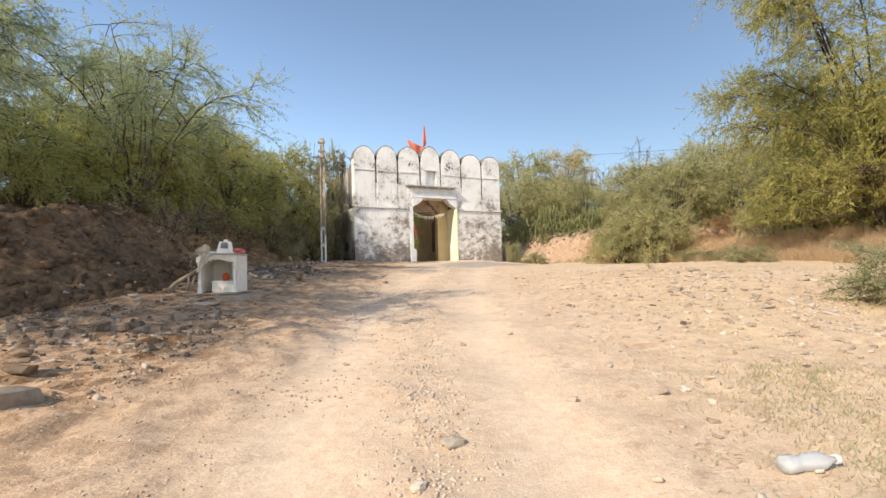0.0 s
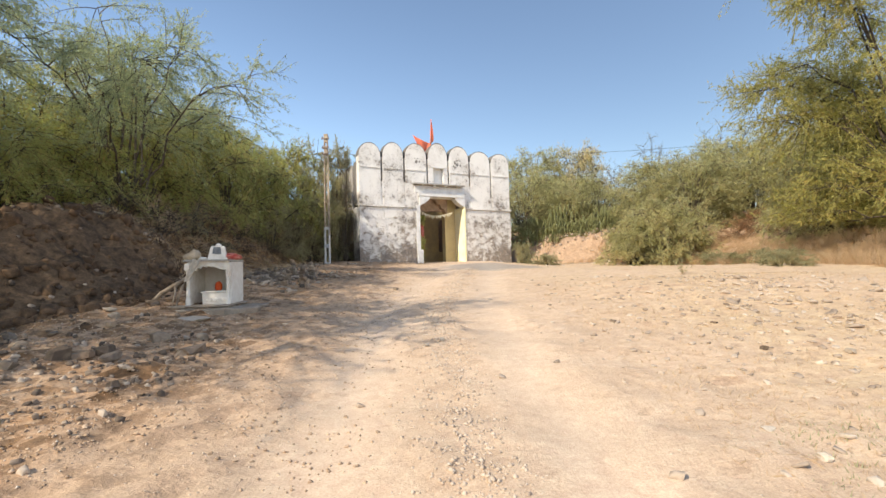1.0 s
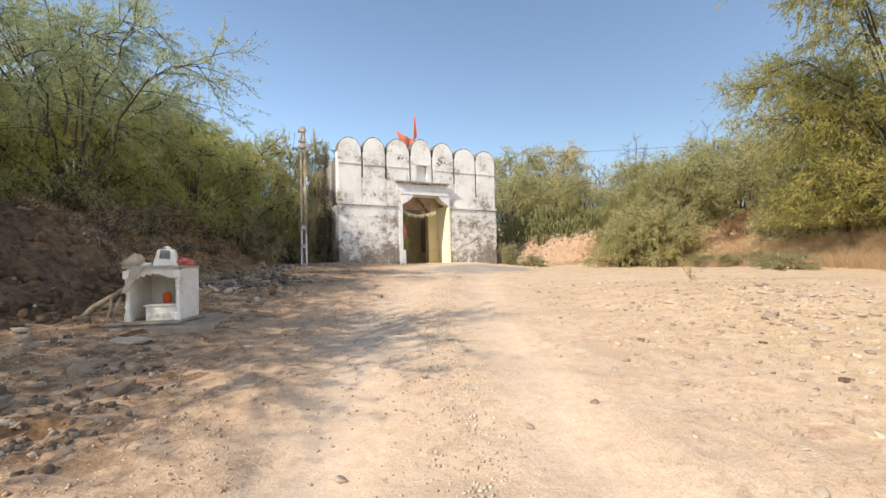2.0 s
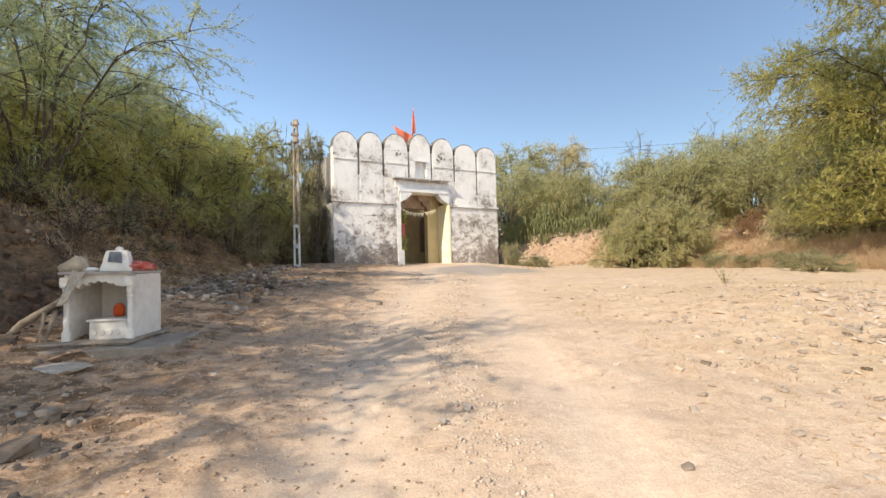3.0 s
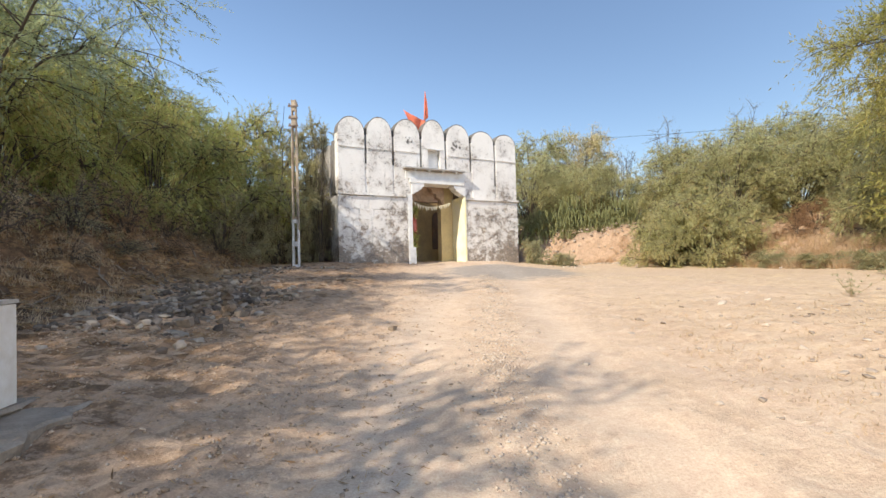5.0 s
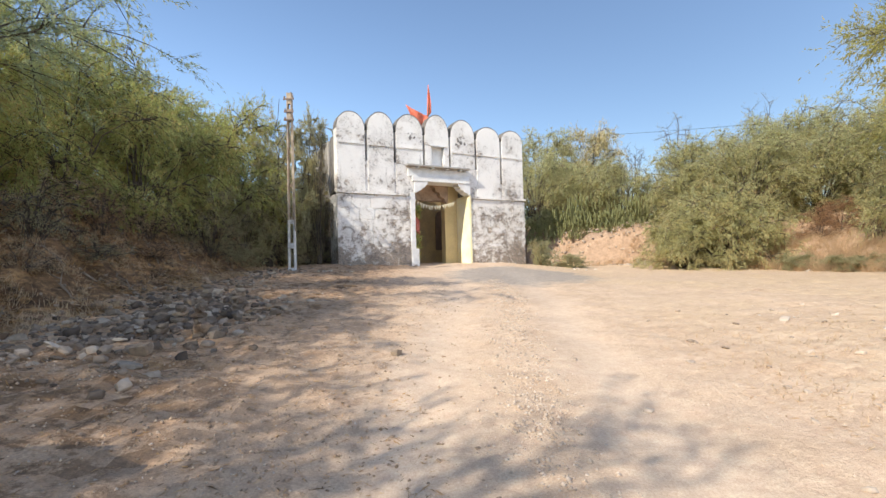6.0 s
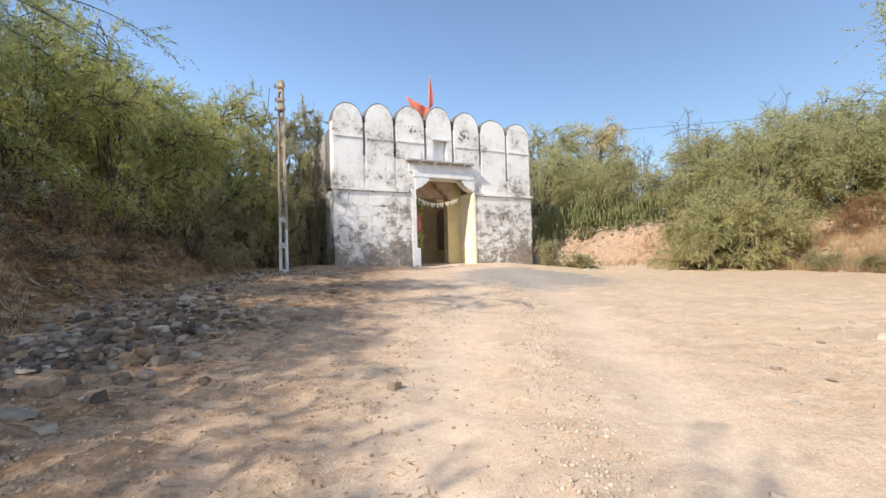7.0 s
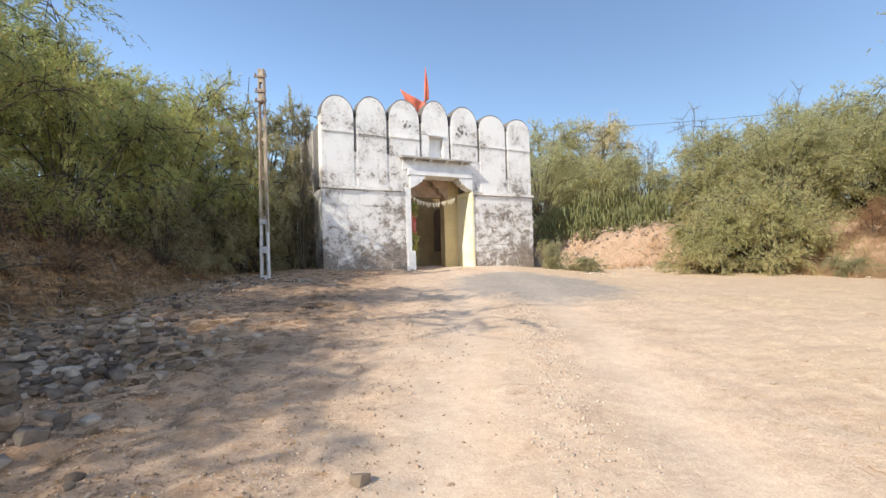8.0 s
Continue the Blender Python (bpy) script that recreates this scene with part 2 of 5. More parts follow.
def ground_mat():
    """Dry sandy earth: pale wheel tracks, gravelly strips, straw-coloured field, brown soil on the banks and a worn patch of asphalt."""
    m, nt, bs = material("dry_earth", 1.0)
    p = xyz(nt)
    big, mid, fine, tiny = grain(nt, 0.35, 5), grain(nt, 1.7, 6, 0.65), grain(nt, 9, 6, 0.7), grain(nt, 60, 5, 0.75)
    col = mix(nt, ramp(nt, mid, [(0.35, 0.0), (0.65, 1.0)]), (0.55, 0.400, 0.280), (0.635, 0.477, 0.345))
    # straw and yellow dust on the field beside the track
    field = calc(nt, "MULTIPLY", ramp(nt, calc(nt, "MULTIPLY_ADD", p[0], 0.16, 0.28), [(0.5, 0.0), (0.85, 1.0)]), ramp(nt, big, [(0.4, 0.2), (0.65, 1.0)]))
    straw = ramp(nt, grain(nt, 5.0, 8, 0.8, (0.6, 1.5, 1.0), 31.0), [(0.42, 0.0), (0.60, 1.0)])
    col = mix(nt, field, col, mix(nt, straw, (0.53, 0.385, 0.265), (0.66, 0.50, 0.315)))
    # wheel tracks: paler, packed dust
    mid_line = calc(nt, "MULTIPLY_ADD", ramp(nt, calc(nt, "DIVIDE", p[1], 25.0), [(yy / 25.0, (xx + 1) / 2) for yy, xx in zip(ROAD_Y, ROAD_X)]), 2.0, -1.0)
    wob = calc(nt, "MULTIPLY_ADD", grain(nt, 0.8, 3, off=4.0), 0.5, -0.25)
    x = calc(nt, "ADD", calc(nt, "SUBTRACT", p[0], mid_line), wob)
    track = None
    for at, wide in ((-0.88, 0.40), (0.86, 0.38)):
        d = calc(nt, "DIVIDE", calc(nt, "SUBTRACT", x, at), wide)
        g = calc(nt, "POWER", 2.718, calc(nt, "MULTIPLY", calc(nt, "MULTIPLY", d, d), -1.0))
        track = g if track is None else calc(nt, "MAXIMUM", track, g)
    col = mix(nt, calc(nt, "MULTIPLY", track, 0.45), col, (0.635, 0.495, 0.375))
    # stained soil to the shaded side, darkened to hold some tree shade
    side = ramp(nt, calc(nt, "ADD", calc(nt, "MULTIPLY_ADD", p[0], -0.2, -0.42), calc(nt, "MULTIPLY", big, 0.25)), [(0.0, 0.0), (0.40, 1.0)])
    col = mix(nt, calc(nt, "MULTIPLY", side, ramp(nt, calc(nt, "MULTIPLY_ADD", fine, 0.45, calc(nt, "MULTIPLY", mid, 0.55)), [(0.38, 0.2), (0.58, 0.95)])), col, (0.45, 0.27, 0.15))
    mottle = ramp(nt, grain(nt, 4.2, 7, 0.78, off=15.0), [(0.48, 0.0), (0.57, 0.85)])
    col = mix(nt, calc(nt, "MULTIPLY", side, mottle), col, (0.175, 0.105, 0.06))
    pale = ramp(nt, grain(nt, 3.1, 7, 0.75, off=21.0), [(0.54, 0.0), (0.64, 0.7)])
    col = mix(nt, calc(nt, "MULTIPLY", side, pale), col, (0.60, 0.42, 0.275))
    # litter-brown on the banks
    sep = nt.nodes.new("ShaderNodeSeparateXYZ")
    geo = nt.nodes.new("ShaderNodeNewGeometry")
    nt.links.new(geo.outputs["True Normal"], sep.inputs[0])
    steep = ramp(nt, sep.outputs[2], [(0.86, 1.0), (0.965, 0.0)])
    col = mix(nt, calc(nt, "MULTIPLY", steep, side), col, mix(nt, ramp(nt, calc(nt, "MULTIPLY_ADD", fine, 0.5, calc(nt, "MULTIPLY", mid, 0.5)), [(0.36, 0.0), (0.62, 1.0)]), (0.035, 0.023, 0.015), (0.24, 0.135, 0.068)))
    # dark mound soil, lowered further in place of missing tree shade
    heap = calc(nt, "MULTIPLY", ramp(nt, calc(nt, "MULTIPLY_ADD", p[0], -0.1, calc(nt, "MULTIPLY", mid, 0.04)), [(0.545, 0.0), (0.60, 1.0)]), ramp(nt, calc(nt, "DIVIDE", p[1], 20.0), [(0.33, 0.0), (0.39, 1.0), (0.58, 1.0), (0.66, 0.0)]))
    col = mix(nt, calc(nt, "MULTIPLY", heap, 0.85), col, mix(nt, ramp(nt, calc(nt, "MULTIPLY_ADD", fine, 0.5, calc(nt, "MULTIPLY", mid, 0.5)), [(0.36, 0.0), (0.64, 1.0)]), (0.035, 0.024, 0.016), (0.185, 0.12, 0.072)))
    # tawny litter patches, brightened to stand in for sun flecks on the bank
    tawny = calc(nt, "MULTIPLY", ramp(nt, grain(nt, 3.6, 8, 0.8, (0.7, 0.7, 2.0), 2.0), [(0.50, 0.0), (0.60, 0.8)]), ramp(nt, calc(nt, "DIVIDE", p[1], 20.0), [(0.52, 0.0), (0.64, 1.0)]))
    col = mix(nt, calc(nt, "MULTIPLY", calc(nt, "MULTIPLY", steep, side), tawny), col, (0.50, 0.30, 0.14))
    col = mix(nt, calc(nt, "MULTIPLY", ramp(nt, sep.outputs[2], [(0.90, 1.0), (0.985, 0.0)]), calc(nt, "SUBTRACT", 1.0, side)), col, mix(nt, fine, (0.25, 0.155, 0.095), (0.62, 0.44, 0.31)))
    # worn asphalt before the gate
    dx = calc(nt, "DIVIDE", calc(nt, "SUBTRACT", p[0], calc(nt, "MULTIPLY_ADD", p[1], 0.02, 1.2)), 2.6)
    dy = calc(nt, "DIVIDE", calc(nt, "SUBTRACT", p[1], 24.0), 4.8)
    r = calc(nt, "ADD", calc(nt, "ADD", calc(nt, "MULTIPLY", dx, dx), calc(nt, "MULTIPLY", dy, dy)), calc(nt, "MULTIPLY_ADD", mid, 1.4, -0.7))
    col = mix(nt, ramp(nt, r, [(0.55, 0.75), (1.0, 0.0)]), col, mix(nt, fine, (0.23, 0.215, 0.20), (0.38, 0.34, 0.30)))
    col = mix(nt, 0.45, col, ramp(nt, fine, [(0.25, 0.30), (0.75, 0.70)]), "OVERLAY")
    col = mix(nt, 0.6, col, ramp(nt, tiny, [(0.25, 0.25), (0.75, 0.75)]), "OVERLAY")
    nt.links.new(col, bs.inputs["Base Color"])
    rough = calc(nt, "MULTIPLY_ADD", track, -0.75, 1.0)
    bump(nt, bs, calc(nt, "MULTIPLY", calc(nt, "ADD", calc(nt, "MULTIPLY_ADD", mid, 1.6, fine), calc(nt, "MULTIPLY", tiny, 0.3)), rough), 0.5, 0.05)
    return m


EARTH = ground_mat()


# building helpers
def link_mesh(name, me, mat, parent=None, label="", m=None):
    if mat and not me.materials:
        me.materials.append(mat)
    ob = new(name, me)
    if parent is not None:
        ob.parent = parent
    if m is not None:
        ob.matrix_basis = m
    return tagged(ob, label)


def part(name, bm, mat, parent=None, label="", m=None, smooth=False):
    me = bpy.data.meshes.new(name)
    bmesh.ops.recalc_face_normals(bm, faces=bm.faces[:])
    if smooth:
        for f in bm.faces:
            f.smooth = True
    bm.to_mesh(me)
    bm.free()
    return link_mesh(name, me, mat, parent, label, m)


def arrays(name, verts, faces, smooth=False):
    """A mesh out of numpy arrays: verts n x 3, faces n x 3 or n x 4."""
    me = bpy.data.meshes.new(name)
    k = faces.shape[1]
    me.vertices.add(len(verts))
    me.vertices.foreach_set("co", verts.astype(np.float32).ravel())
    me.loops.add(faces.size)
    me.loops.foreach_set("vertex_index", faces.astype(np.int32).ravel())
    me.polygons.add(len(faces))
    me.polygons.foreach_set("loop_start", np.arange(0, faces.size, k, dtype=np.int32))
    me.polygons.foreach_set("loop_total", np.full(len(faces), k, dtype=np.int32))
    if smooth:
        me.polygons.foreach_set("use_smooth", np.ones(len(faces), dtype=bool))
    me.update(calc_edges=True)
    return me


def thing(name, m=None, label="", category="", group="", kind=""):
    ob = new(name)
    ob.empty_display_size = 0.3
    if m is not None:
        ob.matrix_basis = m
    return tagged(ob, label, category, group, kind)


def box(x0, x1, y0, y1, z0, z1, bev=0.0, bm=None):
    bm = bm or bmesh.new()
    r = bmesh.ops.create_cube(bm, size=1.0, matrix=Matrix.Translation(((x0 + x1) / 2, (y0 + y1) / 2, (z0 + z1) / 2)) @ Matrix.Diagonal((x1 - x0, y1 - y0, z1 - z0, 1)))
    if bev:
        bmesh.ops.bevel(bm, geom=list({e for v in r["verts"] for e in v.link_edges}), offset=bev, segments=2, affect="EDGES")
    return bm


def rough_box(x0, x1, y0, y1, z0, z1, step=0.3, amount=0.012, bev=0.03):
    """A masonry block with worn, slightly wavy faces."""
    bm = bmesh.new()
    nx, ny, nz = (max(1, min(24, round((b - a) / step))) for a, b in ((x0, x1), (y0, y1), (z0, z1)))
    ax = [[a + (b - a) * i / n for i in range(n + 1)] for a, b, n in ((x0, x1, nx), (y0, y1, ny), (z0, z1, nz))]
    seen = {}

    def v(i, j, k):
        if (i, j, k) not in seen:
            p = Vector((ax[0][i], ax[1][j], ax[2][k]))
            edge = (i in (0, nx)) + (j in (0, ny)) + (k in (0, nz))
            c = Vector(((x0 + x1) / 2, (y0 + y1) / 2, (z0 + z1) / 2))
            if edge > 1:
                p += (c - p).normalized() * bev * 0.5 * (edge - 1) * (1 + noise.noise(p * 2.3))
            p += Vector((noise.noise(p * 1.3), noise.noise(p * 1.3 + Vector((9, 0, 0))), noise.noise(p * 1.3 + Vector((0, 9, 0))))) * amount
            seen[i, j, k] = bm.verts.new(p)
        return seen[i, j, k]

    for i in range(nx):
        for j in range(ny):
            for k in (0, nz):
                bm.faces.new((v(i, j, k), v(i + 1, j, k), v(i + 1, j + 1, k), v(i, j + 1, k)))
    for i in range(nx):
        for k in range(nz):
            for j in (0, ny):
                bm.faces.new((v(i, j, k), v(i + 1, j, k), v(i + 1, j, k + 1), v(i, j, k + 1)))
    for j in range(ny):
        for k in range(nz):
            for i in (0, nx):
                bm.faces.new((v(i, j, k), v(i, j + 1, k), v(i, j + 1, k + 1), v(i, j, k + 1)))
    return bm


def prism(outline, y0, y1, bev=0.0):
    """An outline in x and z, given thickness along y."""
    bm = bmesh.new()
    f = bm.faces.new([bm.verts.new((x, y0, z)) for x, z in outline])
    r = bmesh.ops.extrude_face_region(bm, geom=[f])
    bmesh.ops.translate(bm, vec=(0, y1 - y0, 0), verts=[g for g in r["geom"] if isinstance(g, bmesh.types.BMVert)])
    if bev:
        bmesh.ops.recalc_face_normals(bm, faces=bm.faces[:])
        sharp = [e for e in bm.edges if len(e.link_faces) == 2 and e.calc_face_angle(0) > 0.9]
        bmesh.ops.bevel(bm, geom=sharp, offset=bev, segments=2, affect="EDGES")
    return bm


def tubes(paths, sides=5):
    """Tapered limbs: each path is (points n x 3, radii n). Returns verts and quads."""
    vs, fs, base = [], [], 0
    for pts, rad in paths:
        pts = np.asarray(pts, float)
        d = np.gradient(pts, axis=0)
        d /= np.linalg.norm(d, axis=1)[:, None] + 1e-9
        ref = np.where(np.abs(d[:, 2:3]) > 0.9, np.array([[1.0, 0, 0]]), np.array([[0, 0, 1.0]]))
        a = np.cross(d, ref)
        a /= np.linalg.norm(a, axis=1)[:, None] + 1e-9
        b = np.cross(d, a)
        ang = np.arange(sides) * 2 * np.pi / sides
        ring = pts[:, None, :] + np.asarray(rad)[:, None, None] * (np.cos(ang)[None, :, None] * a[:, None, :] + np.sin(ang)[None, :, None] * b[:, None, :])
        n = len(pts)
        vs.append(ring.reshape(-1, 3))
        i, j = np.meshgrid(np.arange(n - 1), np.arange(sides), indexing="ij")
        q = np.stack([i * sides + j, i * sides + (j + 1) % sides, (i + 1) * sides + (j + 1) % sides, (i + 1) * sides + j], -1).reshape(-1, 4) + base
        fs.append(q)
        base += n * sides
    return np.concatenate(vs), np.concatenate(fs)


# lie of the land
PROFILE_Y = (-30, -8, 1, 5.4, 6.7, 8.2, 12.4, 14.8, 16.3, 23.5, 27, 30, 33, 36, 60)
PROFILE_Z = (-1.6, -0.9, 0.05, 0.56, 0.69, 0.87, 1.27, 1.44, 1.57, 1.88, 2.02, 2.12, 2.26, 2.3, 3.0)
BANK_Y = (-10, 3, 6, 8, 9.5, 11.5, 13.5, 17, 22, 25, 30, 60)
BANK_X = (-9.5, -8.4, -7.3, -6.1, -5.4, -5.4, -6.1, -6.6, -7.1, -7.4, -8.0, -9.0)
RIGHT_Y = (-10, 4, 6, 11, 17, 23, 28, 33.5, 35)
RIGHT_X = (9.0, 8.0, 9.0, 11.0, 13.0, 13.5, 13.0, 10.5, 4.5)


def smooth(a):
    a = min(1.0, max(0.0, a))
    return a * a * (3 - 2 * a)


def lie(x, y):
    """The ground's height without its small bumps."""
    z = float(np.interp(y, PROFILE_Y, PROFILE_Z))
    z += 0.11 * max(0.0, min(3.5, -x - 1.8)) * (1 - 0.35 * smooth((y - 10) / 6)) * smooth((y + 4) / 6)
    left = float(np.interp(y, BANK_Y, BANK_X)) - x
    if left > 0:
        z += float(np.interp(y, (6, 8, 13, 17), (0.9, 1.35, 1.65, 1.95))) * smooth(left / (2.2 + 0.8 * smooth((y - 11) / 4))) + 0.10 * max(0.0, left - 3.0) * smooth((40 - left) / 30)
    z += 0.40 * math.exp(-((x + 6.55) / 0.85) ** 2 - ((y - 11.2) / 1.5) ** 2)       # earth mound beyond the shrine
    right = x - float(np.interp(y, RIGHT_Y, RIGHT_X))
    back = y - (35.0 - 0.25 * (x - 4.5)) if x > 4.6 else -1.0
    away = max(right if y < 35 else 0.0, back)
    z -= 0.36 * smooth((x - 1.5) / 5) * smooth((y - 17) / 11) * (1 - smooth(away / 3.5))       # the field falls away towards the far bank
    z += 0.20 * smooth((x - 1.2) / 3.5) * math.exp(-((y - 11.8) / 3.0) ** 2)
    if away > 0:
        z += (0.85 + 0.8 * smooth((y - 26) / 6)) * smooth(away / 2.6) + 0.10 * max(0.0, away - 3.0) * smooth((40 - away) / 30)
    return z


def height(x, y):
    z = lie(x, y)
    p = Vector((x, y, 0))
    near = smooth((60 - abs(x)) / 30) * smooth((70 - abs(y)) / 30)
    left = smooth((float(np.interp(y, BANK_Y, BANK_X)) - x) / 1.5)
    z += near * (0.045 * noise.noise(p * 0.7) + 0.022 * noise.noise(p * 2.1) + 0.010 * noise.noise(p * 6.0))
    z += left * near * (0.26 * noise.noise(p * 0.9 + Vector((3, 1, 0))) + 0.20 * noise.noise(p * 2.3) + 0.15 * noise.noise(p * 4.6) + 0.16 * smooth((13 - y) / 3) * abs(noise.noise(p * 3.1 + Vector((2, 5, 0)))))
    edge = smooth((x - float(np.interp(y, RIGHT_Y, RIGHT_X))) / 1.2) if y < 35 else (1.0 if x > 4.6 else 0.0)
    z += edge * near * (0.26 * noise.noise(p * 0.8) + 0.20 * noise.noise(p * 2.2) + 0.11 * noise.noise(p * 4.8))
    off = x - float(np.interp(y, ROAD_Y, ROAD_X))
    rut = sum(math.exp(-((off - at) / 0.4) ** 2) for at in (-0.88, 0.86)) * smooth((24 - y) / 6)
    z += near * (1 - min(1.0, rut)) * ((1 + 1.2 * smooth((-1.2 - x) / 1.5)) * (0.028 * noise.noise(p * 2.6 + Vector((7, 0, 0))) + 0.021 * noise.noise(p * 4.6))) - 0.03 * rut
    return z


def ground():
    xs = np.concatenate([[-900, -400, -200, -110, -70, -50, -38], np.arange(-30, -10, 0.6), np.arange(-10, 8, 0.11), np.arange(8, 15, 0.16), np.arange(15, 30, 0.45), [34, 40, 50, 70, 110, 200, 400, 900]])
    ys = np.concatenate([[-900, -400, -200, -100, -60, -40, -28, -20], np.arange(-14, 1, 0.6), np.arange(1, 20, 0.11), np.arange(20, 40, 0.3), [42, 45, 50, 56, 64, 80, 110, 200, 400, 900]])
    v = np.array([(x, y, height(x, y)) for y in ys for x in xs])
    i, j = np.meshgrid(np.arange(len(ys) - 1), np.arange(len(xs) - 1), indexing="ij")
    w = len(xs)
    f = np.stack([i * w + j, i * w + j + 1, (i + 1) * w + j + 1, (i + 1) * w + j], -1).reshape(-1, 4)
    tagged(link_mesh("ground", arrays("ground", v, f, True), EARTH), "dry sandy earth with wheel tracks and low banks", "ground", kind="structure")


ground()


# the gatehouse: x runs along its face, y into it
GATE = pose(-5.40, 29.15, 0, 0, 0, 26.6)
EDGES = (0.03, 1.44, 2.89, 4.45, 5.93, 7.50, 9.12, 10.60)
TOPS = (9.42, 9.56, 9.64, 9.80, 9.72, 9.52, 9.50)


def arch(x0, x1, low, spring, top, n=18):
    c, h = (x0 + x1) / 2, (x1 - x0) / 2
    return [(x0, low), (x1, low)] + [(c + h * math.cos(a), spring + (top - spring) * math.sin(a) ** 0.9) for a in (math.pi * i / n for i in range(n + 1))]


def block_mesh(seed):
    """A worn masonry block of unit size, its corners knocked off unevenly."""
    rng = random.Random(seed)
    bm = box(-0.5, 0.5, -0.5, 0.5, -0.5, 0.5)
    for v in bm.verts:
        v.co.x *= rng.uniform(0.86, 1.0)
        v.co.z *= rng.uniform(0.80, 1.0)
        v.co.y *= rng.uniform(0.6, 1.0)
    bmesh.ops.bevel(bm, geom=bm.edges[:], offset=0.09, segments=1, affect="EDGES")
    bmesh.ops.recalc_face_normals(bm, faces=bm.faces[:])
    me = bpy.data.meshes.new("stone")
    bm.to_mesh(me)
    bm.free()
    me.materials.append(WHITE)
    return me


BLOCKS = [block_mesh(s) for s in range(6)]


def masonry(wall, x0, x1, inset):
    """Limewashed blocks in uneven courses on the front of a wall."""
    rng, z = random.Random(int(x0 * 10) + 3), 1.82
    while z < 5.45:
        h = min(rng.uniform(0.42, 0.64), 5.59 - z)
        h = 5.59 - z if 5.59 - z - h < 0.25 else h
        x = x0 + inset
        while x < x1 - 0.02:
            w = min(rng.uniform(0.5, 1.25), x1 - x)
            w = x1 - x if x1 - x - w < 0.3 else w
            link_mesh("stone", rng.choice(BLOCKS), None, wall, "", pose(x + w / 2 + rng.uniform(-0.03, 0.03), -0.008 - 0.016 * rng.random() ** 2, z + h / 2 + rng.uniform(-0.03, 0.03), 0, rng.uniform(-2.0, 2.0), rng.uniform(-0.5, 0.5)) @ Matrix.Diagonal((w + 0.05, 0.06, h + 0.03, 1)))
            x += w
        z += h


def carving(u, z, size, parent):
    """A worn plaster relief, broken and blackened."""
    rng = random.Random(int(u * 10))
    for _ in range(9):
        a, d = rng.uniform(0, 6.28), size * rng.random() ** 0.6
        x, y, r = u + d * math.cos(a), z + d * math.sin(a), size * rng.uniform(0.12, 0.34)
        part("carving", prism([(x + r * math.cos(b) * rng.uniform(0.4, 1.2), y + r * math.sin(b) * rng.uniform(0.5, 1.3)) for b in (2 * math.pi * k / 9 for k in range(9))], -0.012 - 0.02 * rng.random(), 0.02), rng.choice((MORTAR_DARK, LICHEN, LICHEN)), parent, "worn blackened plaster relief")


